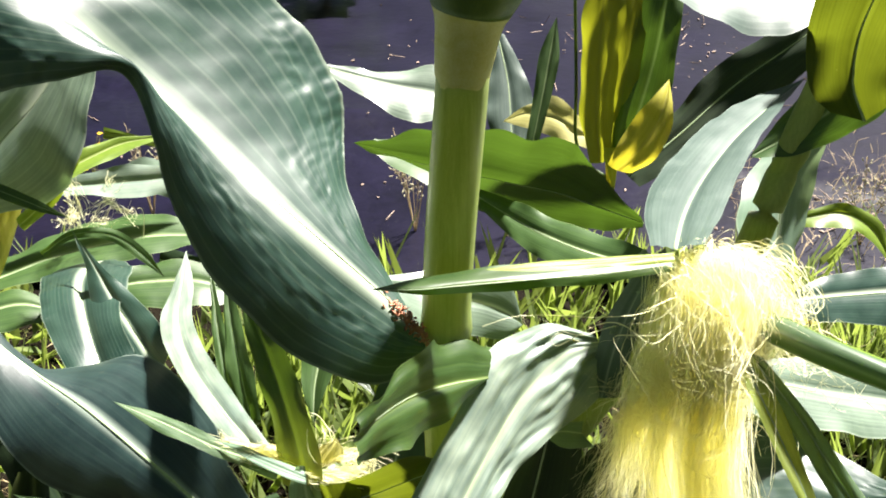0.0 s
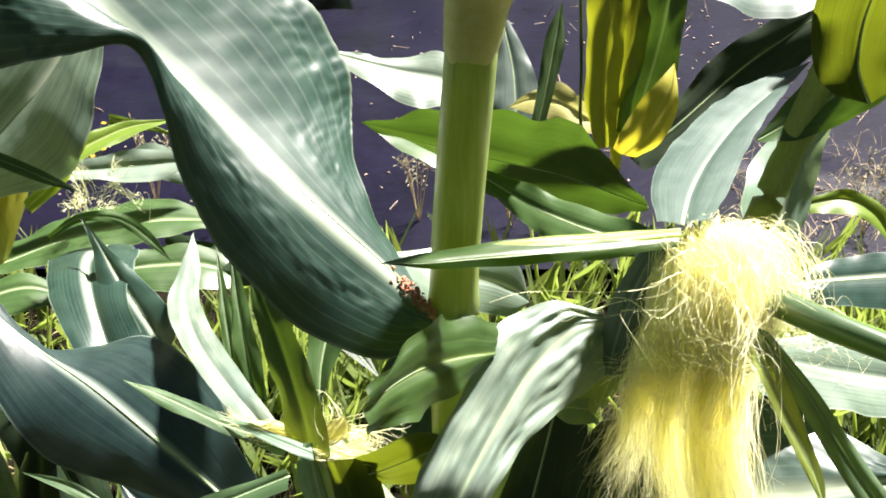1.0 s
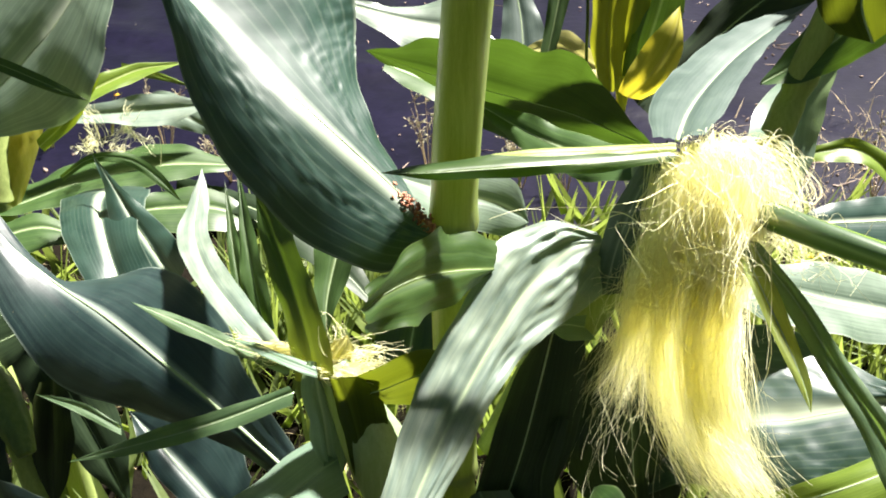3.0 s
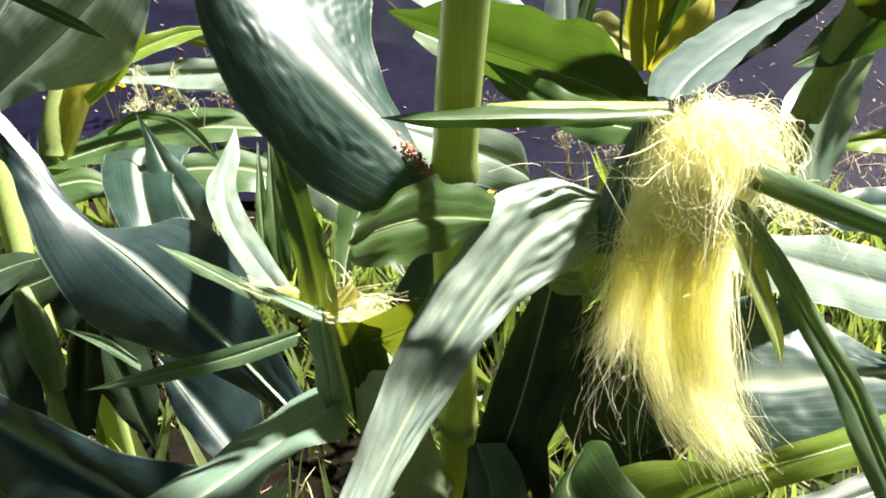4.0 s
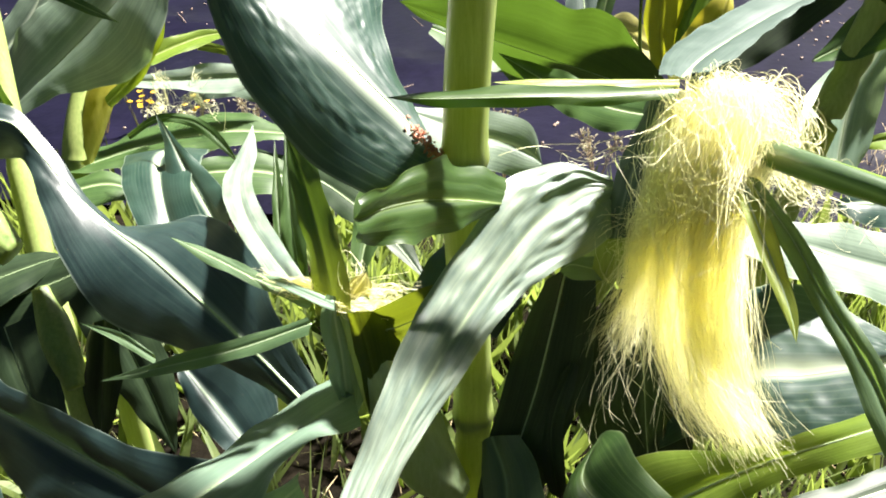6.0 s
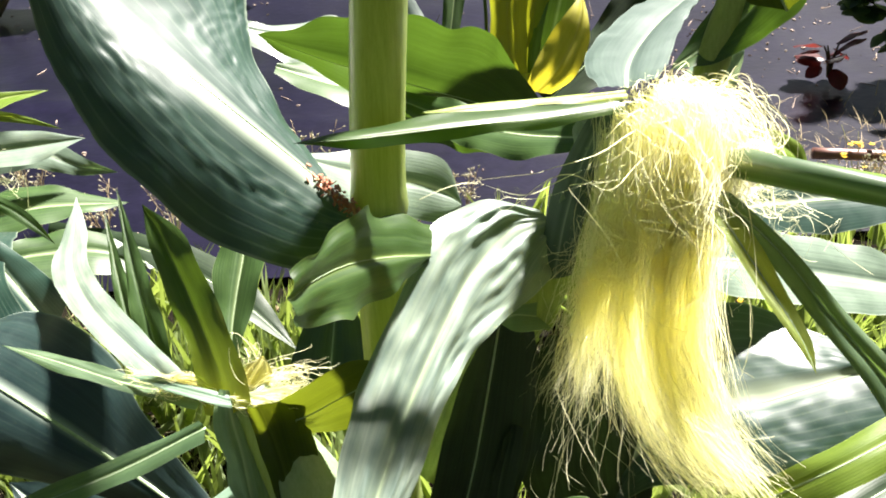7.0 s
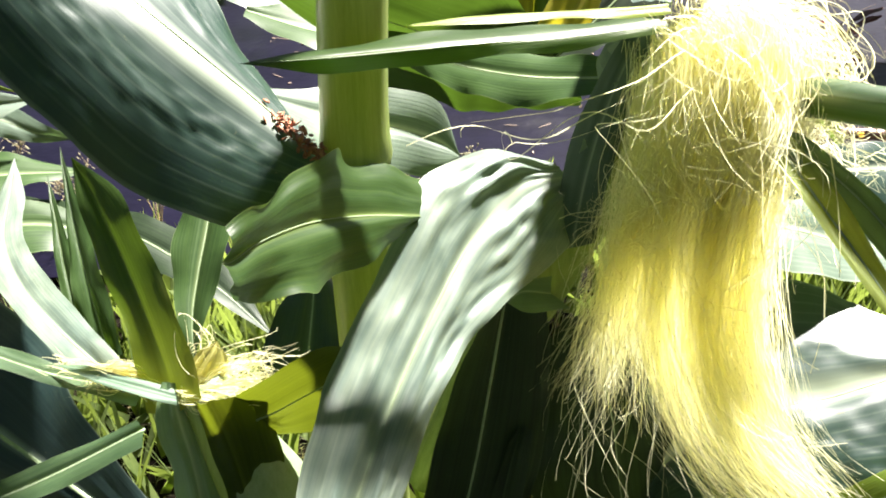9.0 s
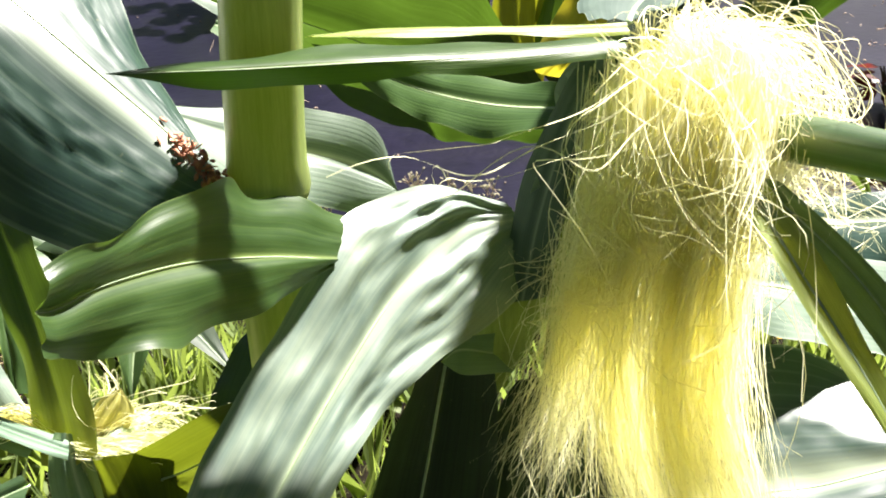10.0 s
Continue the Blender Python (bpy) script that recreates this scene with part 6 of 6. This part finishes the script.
HERB = plain_material("weed_leaf", (0.06, 0.10, 0.03), (0.19, 0.23, 0.08), 0.5, 30, 0.2, 0.001, through=0.4, glow=(0.34, 0.44, 0.08))
STRAW = plain_material("dry_straw", (0.30, 0.22, 0.11), (0.58, 0.47, 0.28), 0.7, 30, 0.0, 0.001, through=0.2, glow=(0.6, 0.5, 0.3))
YELLOW = plain_material("yellow_petal", (0.70, 0.42, 0.01), (0.85, 0.62, 0.03), 0.5, 80, 0.0, 0.001, through=0.35, glow=(0.9, 0.65, 0.03))
SEED = plain_material("grass_seed", (0.28, 0.26, 0.16), (0.50, 0.46, 0.32), 0.6, 200, 0.0, 0.001, through=0.3, glow=(0.5, 0.5, 0.3))


def tuft_field(name, count, box, height, width, rng, material, lean=0.6, shape=None):
    """Many bent blades as one mesh: each a tapering strip of three quads."""
    v, f = [], []
    x0, x1, y0, y1 = box
    for _ in range(count):
        x, y = rng.uniform(x0, x1), rng.uniform(y0, y1)
        if shape is not None and rng.uniform() > shape(x, y):
            continue
        z = ground_height(x, y) - 0.014
        h, w = rng.uniform(*height) * (1.0 if shape is None else 0.45 + 0.55 * min(1.0, max(0.0, (1.44 - y) / 0.3))), rng.uniform(*width)
        a = rng.uniform(0, 6.283)
        d = np.array([math.cos(a), math.sin(a), 0])
        s = np.array([-d[1], d[0], 0]) * w
        bend = rng.uniform(0.1, lean) * h
        n = len(v)
        for k, t in enumerate((0.0, 0.4, 0.75, 1.0)):
            c = np.array([x, y, z]) + d * bend * t * t + np.array([0, 0, h * (t - 0.25 * t * t * bend / h)])
            q = s * (1.0, 0.9, 0.55, 0.06)[k]
            v += [c - q, c + q]
        f += [(n, n + 1, n + 3, n + 2), (n + 2, n + 3, n + 5, n + 4), (n + 4, n + 5, n + 7, n + 6)]
    return mesh_of(name, v, f, material)


def herb_field(name, count, box, height, size, rng, material, shape=None):
    """Small broad leaves held at many heights, as one mesh."""
    v, f = [], []
    x0, x1, y0, y1 = box
    for _ in range(count):
        x, y = rng.uniform(x0, x1), rng.uniform(y0, y1)
        if shape is not None and rng.uniform() > shape(x, y):
            continue
        z = ground_height(x, y) + rng.uniform(*height)
        a, tip = rng.uniform(0, 6.283), rng.uniform(-0.5, 0.7)
        r = rng.uniform(*size)
        d = np.array([math.cos(a) * math.cos(tip), math.sin(a) * math.cos(tip), math.sin(tip)])
        s = unit(np.cross(d, rng.normal(0, 1, 3) * 0.4 + np.array([0, 0, 1.0]))) * r * rng.uniform(0.28, 0.5)
        c = np.array([x, y, z])
        up = np.cross(s, d) / max(r, 1e-6) * 0.3
        n = len(v)
        v += [c, c + d * r * 0.5 - s + up, c + d * r * 0.45, c + d * r * 0.5 + s + up, c + d * r]
        f += [(n, n + 2, n + 1), (n, n + 3, n + 2), (n + 1, n + 2, n + 4), (n + 2, n + 3, n + 4)]
    return mesh_of(name, v, f, material, smooth=False)


def weedy(x, y):
    edge = 1.44 + 0.05 * math.sin(x * 4.0)
    thick = 0.55 + 0.9 * noise.noise(Vector((x * 3.2, y * 3.2, 2.0)))
    return thick * min(1.0, max(0.0, (edge - y) / 0.30)) * min(1.0, max(0.6, (y - 0.70) / 0.4))


wr = np.random.default_rng(11)
tagged(part("grass", tuft_field("grass", 56000, (-1.7, 1.7, 0.35, 1.60), (0.012, 0.048), (0.00025, 0.0006), wr, GRASS, 1.5, weedy), None, None), "yellow-green sunlit grass among the corn rows", "grass", kind="stuff")
tagged(part("weeds", herb_field("weeds", 19000, (-1.7, 1.7, 0.35, 1.55), (0.0, 0.06), (0.006, 0.020), wr, HERB, weedy), None, None), "low green broad-leaved weeds on the soil", "weeds", kind="stuff")
tagged(part("dry_grass", tuft_field("dry_grass", 2600, (0.55, 1.6, 1.42, 2.10), (0.03, 0.16), (0.0006, 0.0013), wr, STRAW, 1.4, lambda x, y: math.exp(-(((y - 1.66) / 0.20) ** 2))), None, None), "bleached dry grass lying at the film edge", "dry grass", kind="stuff")

litter = []
for _ in range(800):
    x, y = wr.uniform(-0.9, 1.1), wr.uniform(0.35, 1.42)
    a, r = wr.uniform(0, 6.283), wr.uniform(0.006, 0.028)
    c = np.array([x, y, ground_height(x, y) - 0.008 + wr.uniform(0, 0.012)])
    d = np.array([math.cos(a), math.sin(a), wr.uniform(-0.25, 0.25)]) * r
    litter.append(tube([c - d, c + np.array([0, 0, r * 0.2]), c + d], np.array([0.5, 1.0, 0.4]) * wr.uniform(0.0006, 0.0018), 4, flat=0.4))
tagged(part("straw_litter", mesh_of("straw_litter", *joined(litter), STRAW), None, None), "pale dry straw scattered on the soil", "straw", kind="stuff")


def sprig(place, height, spread, rng, label, flower=False):
    """A weed with thin branching stems that carry small seeds or yellow flowers."""
    base = np.array(place, float)
    thing = empty("flowering_weed" if flower else "seeding_grass", tuple(base), label, "weed", "weeds at the film edge")
    stems, heads = [], []
    for _ in range(5 if flower else 6):
        a = rng.uniform(0, 6.283)
        top = base + np.array([math.cos(a) * spread, math.sin(a) * spread, height * rng.uniform(0.75, 1.1)]) * np.array([rng.uniform(0.3, 1), rng.uniform(0.3, 1), 1])
        line = spline([base, (base + top) / 2 + np.array([0, 0, height * 0.12]), top], 10)[0]
        stems.append(tube(line, np.linspace(0.0011, 0.0004, 10), 5))
        for k in range(3 if flower else 16):
            f = rng.uniform(0.55, 1.0)
            c = line[int(f * 9)]
            out = unit(rng.normal(0, 1, 3) + np.array([0, 0, 0.8])) * rng.uniform(0.006, 0.022)
            stems.append(tube([c, c + out * 0.6, c + out], [0.0004, 0.0003, 0.0003], 4))
            e = c + out
            if flower:
                for b in range(5):
                    g = 6.283 * b / 5 + rng.uniform(0, 1)
                    q = np.array([math.cos(g), math.sin(g), 0.35]) * 0.0060
                    heads.append(tube([e, e + q * 0.6, e + q], [0.0010, 0.0030, 0.0010], 6, flat=0.25))
            else:
                q = unit(out) * 0.0035
                heads.append(tube([e - q, e, e + q], [0.0004, 0.0016, 0.0004], 5))
    part("stem", mesh_of("stem", *joined(stems), GRASS if flower else STRAW), None, thing)
    tagged(part("flower" if flower else "seed_head", mesh_of("flower", *joined(heads), YELLOW if flower else SEED), None, thing, "small yellow flowers" if flower else "pale brown seeds"), kind="stuff")
    return thing


SEEDING = [(-0.05, 1.60, 0.02), (0.12, 1.58, 0.02), (0.20, 1.56, 0.02), (-0.42, 1.60, 0.02), (-0.55, 1.66, 0.02), (-0.30, 1.58, 0.02), (0.75, 1.55, 0.02), (0.92, 1.50, 0.02), (1.05, 1.62, 0.02), (-0.88, 1.72, 0.02)]
for x, y, z in SEEDING:
    sprig((x, y, z - 0.02), wr.uniform(0.10, 0.20), 0.07, wr, "dry seeding grass at the edge of the film")
for x, y in [(-0.70, 1.78), (-0.80, 1.72), (-0.02, 1.30), (0.52, 1.20), (0.95, 1.60)]:
    sprig((x, y, -0.01), wr.uniform(0.10, 0.16), 0.06, wr, "small yellow-flowered weed in the grass", True)

# ---- crops on the far side of the film ----
BUSH = plain_material("crop_leaf", (0.014, 0.032, 0.014), (0.040, 0.072, 0.036), 0.42, 25, 0.4, 0.002, through=0.2, glow=(0.2, 0.35, 0.05))
RED = plain_material("red_leaf", (0.03, 0.006, 0.007), (0.09, 0.016, 0.016), 0.4, 25, 0.4, 0.002, through=0.3, glow=(0.16, 0.02, 0.015))
STEM = plain_material("woody_stem", (0.06, 0.04, 0.02), (0.13, 0.09, 0.05), 0.7, 40, 0.3, 0.001)


def round_leaf(size):
    v, f, n, m = [], [], 6, 9
    for i in range(m):
        t = i / (m - 1)
        w = 0.40 * size * math.sin(math.pi * min(1.0, t * 0.93 + 0.05)) ** 0.75
        for j in range(n + 1):
            u = 2 * j / n - 1
            v.append((u * w, t * size, 0.10 * size * math.sin(t * 2.6) - 0.10 * w * u * u + 0.02 * size * math.sin(9 * t + 3 * u)))
    f = [(i * (n + 1) + j, i * (n + 1) + j + 1, (i + 1) * (n + 1) + j + 1, (i + 1) * (n + 1) + j) for i in range(m - 1) for j in range(n)]
    return v, f


LEAF_BUSH = mesh_of("leaf", *round_leaf(0.075), BUSH)
LEAF_RED = mesh_of("leaf", *round_leaf(0.062), RED)


def crop(name, place, count, spread, height, leaf_mesh, rng, label, category):
    base = np.array(place, float)
    thing = empty(name, tuple(base), label, category, "crops beyond the film")
    stems = []
    spots = []
    for _ in range(9 if count > 20 else 5):
        a = rng.uniform(0, 6.283)
        r = spread * math.sqrt(rng.uniform(0.05, 1))
        top = base + np.array([math.cos(a) * r, math.sin(a) * r, height * rng.uniform(0.5, 1.0)])
        line = spline([base, base * 0.5 + top * 0.5 + np.array([0, 0, height * 0.15]), top], 9)[0]
        stems.append(tube(line, np.linspace(0.005, 0.0018, 9), 6))
        spots.append(line)
    part("stem", mesh_of("stem", *joined(stems), STEM), None, thing)
    for _ in range(count):
        line = spots[rng.integers(len(spots))]
        p = line[rng.integers(3, 9)] + rng.normal(0, 0.015, 3)
        ob = part("leaf", leaf_mesh, None, thing)
        a = math.degrees(math.atan2(p[1] - base[1], p[0] - base[0])) - 90 + rng.uniform(-70, 70)
        ob.matrix_basis = pose(p[0], p[1], max(p[2], 0.02), rng.uniform(-45, 35), rng.uniform(-25, 25), a) @ Matrix.Scale(rng.uniform(0.65, 1.2), 4)
    return thing


crop("leafy_bush", (1.30, 1.92, 0.02), 230, 0.27, 0.31, LEAF_BUSH, wr, "low bush with round dark green leaves", "shrub")
crop("leafy_bush", (1.66, 1.86, 0.02), 200, 0.28, 0.33, LEAF_BUSH, wr, "low bush with round dark green leaves", "shrub")
crop("leafy_bush", (-0.36, 3.02, 0.02), 80, 0.20, 0.22, LEAF_BUSH, wr, "low bush with round dark green leaves", "shrub")
crop("leafy_bush", (-0.95, 2.98, 0.02), 80, 0.22, 0.24, LEAF_BUSH, wr, "low bush with round dark green leaves", "shrub")
crop("red_plant", (1.14, 2.13, 0.02), 12, 0.04, 0.09, LEAF_RED, wr, "small plant with dark red leaves", "plant")

# drip line and crumbs of soil on the film
PIPE = plain_material("brown_hose", (0.10, 0.045, 0.035), (0.20, 0.10, 0.08), 0.45, 20, 0.3, 0.002)
hose = spline([(0.86, 1.62, 0.075), (1.05, 1.585, 0.070), (1.30, 1.55, 0.066), (1.70, 1.53, 0.07), (2.4, 1.55, 0.06)], 40)[0]
tagged(part("hose", mesh_of("hose", *tube(hose, np.full(40, 0.011), 12), PIPE), None, None), "brown irrigation hose lying on the film", "hose")
DEBRIS = plain_material("soil_crumb", (0.16, 0.11, 0.08), (0.42, 0.33, 0.27), 0.8, 60, 0.3, 0.002)
bits = []
for k in range(900):
    x, y = (wr.normal(0.85, 0.35), wr.normal(2.45, 0.25)) if k < 300 else ((wr.normal(1.0, 0.25), wr.normal(1.68, 0.05)) if k < 480 else (wr.uniform(-1.5, 2.0), wr.uniform(1.6, 3.2)))
    c = np.array([x, y, film_height(x, y) + 0.002])
    d = np.array([wr.normal(0, 1), wr.normal(0, 1), wr.normal(0, 0.2)])
    long = k % 5 == 0
    d = unit(d) * (wr.uniform(0.010, 0.035) if long else wr.uniform(0.001, 0.006))
    bits.append(tube([c - d, c, c + d], np.array([0.6, 1.0, 0.5]) * (0.0012 if long else wr.uniform(0.001, 0.004)), 5))
tagged(part("soil_crumbs", mesh_of("soil_crumbs", *joined(bits), DEBRIS, smooth=False), None, None), "dry twigs and soil crumbs scattered on the film", "debris", kind="stuff")
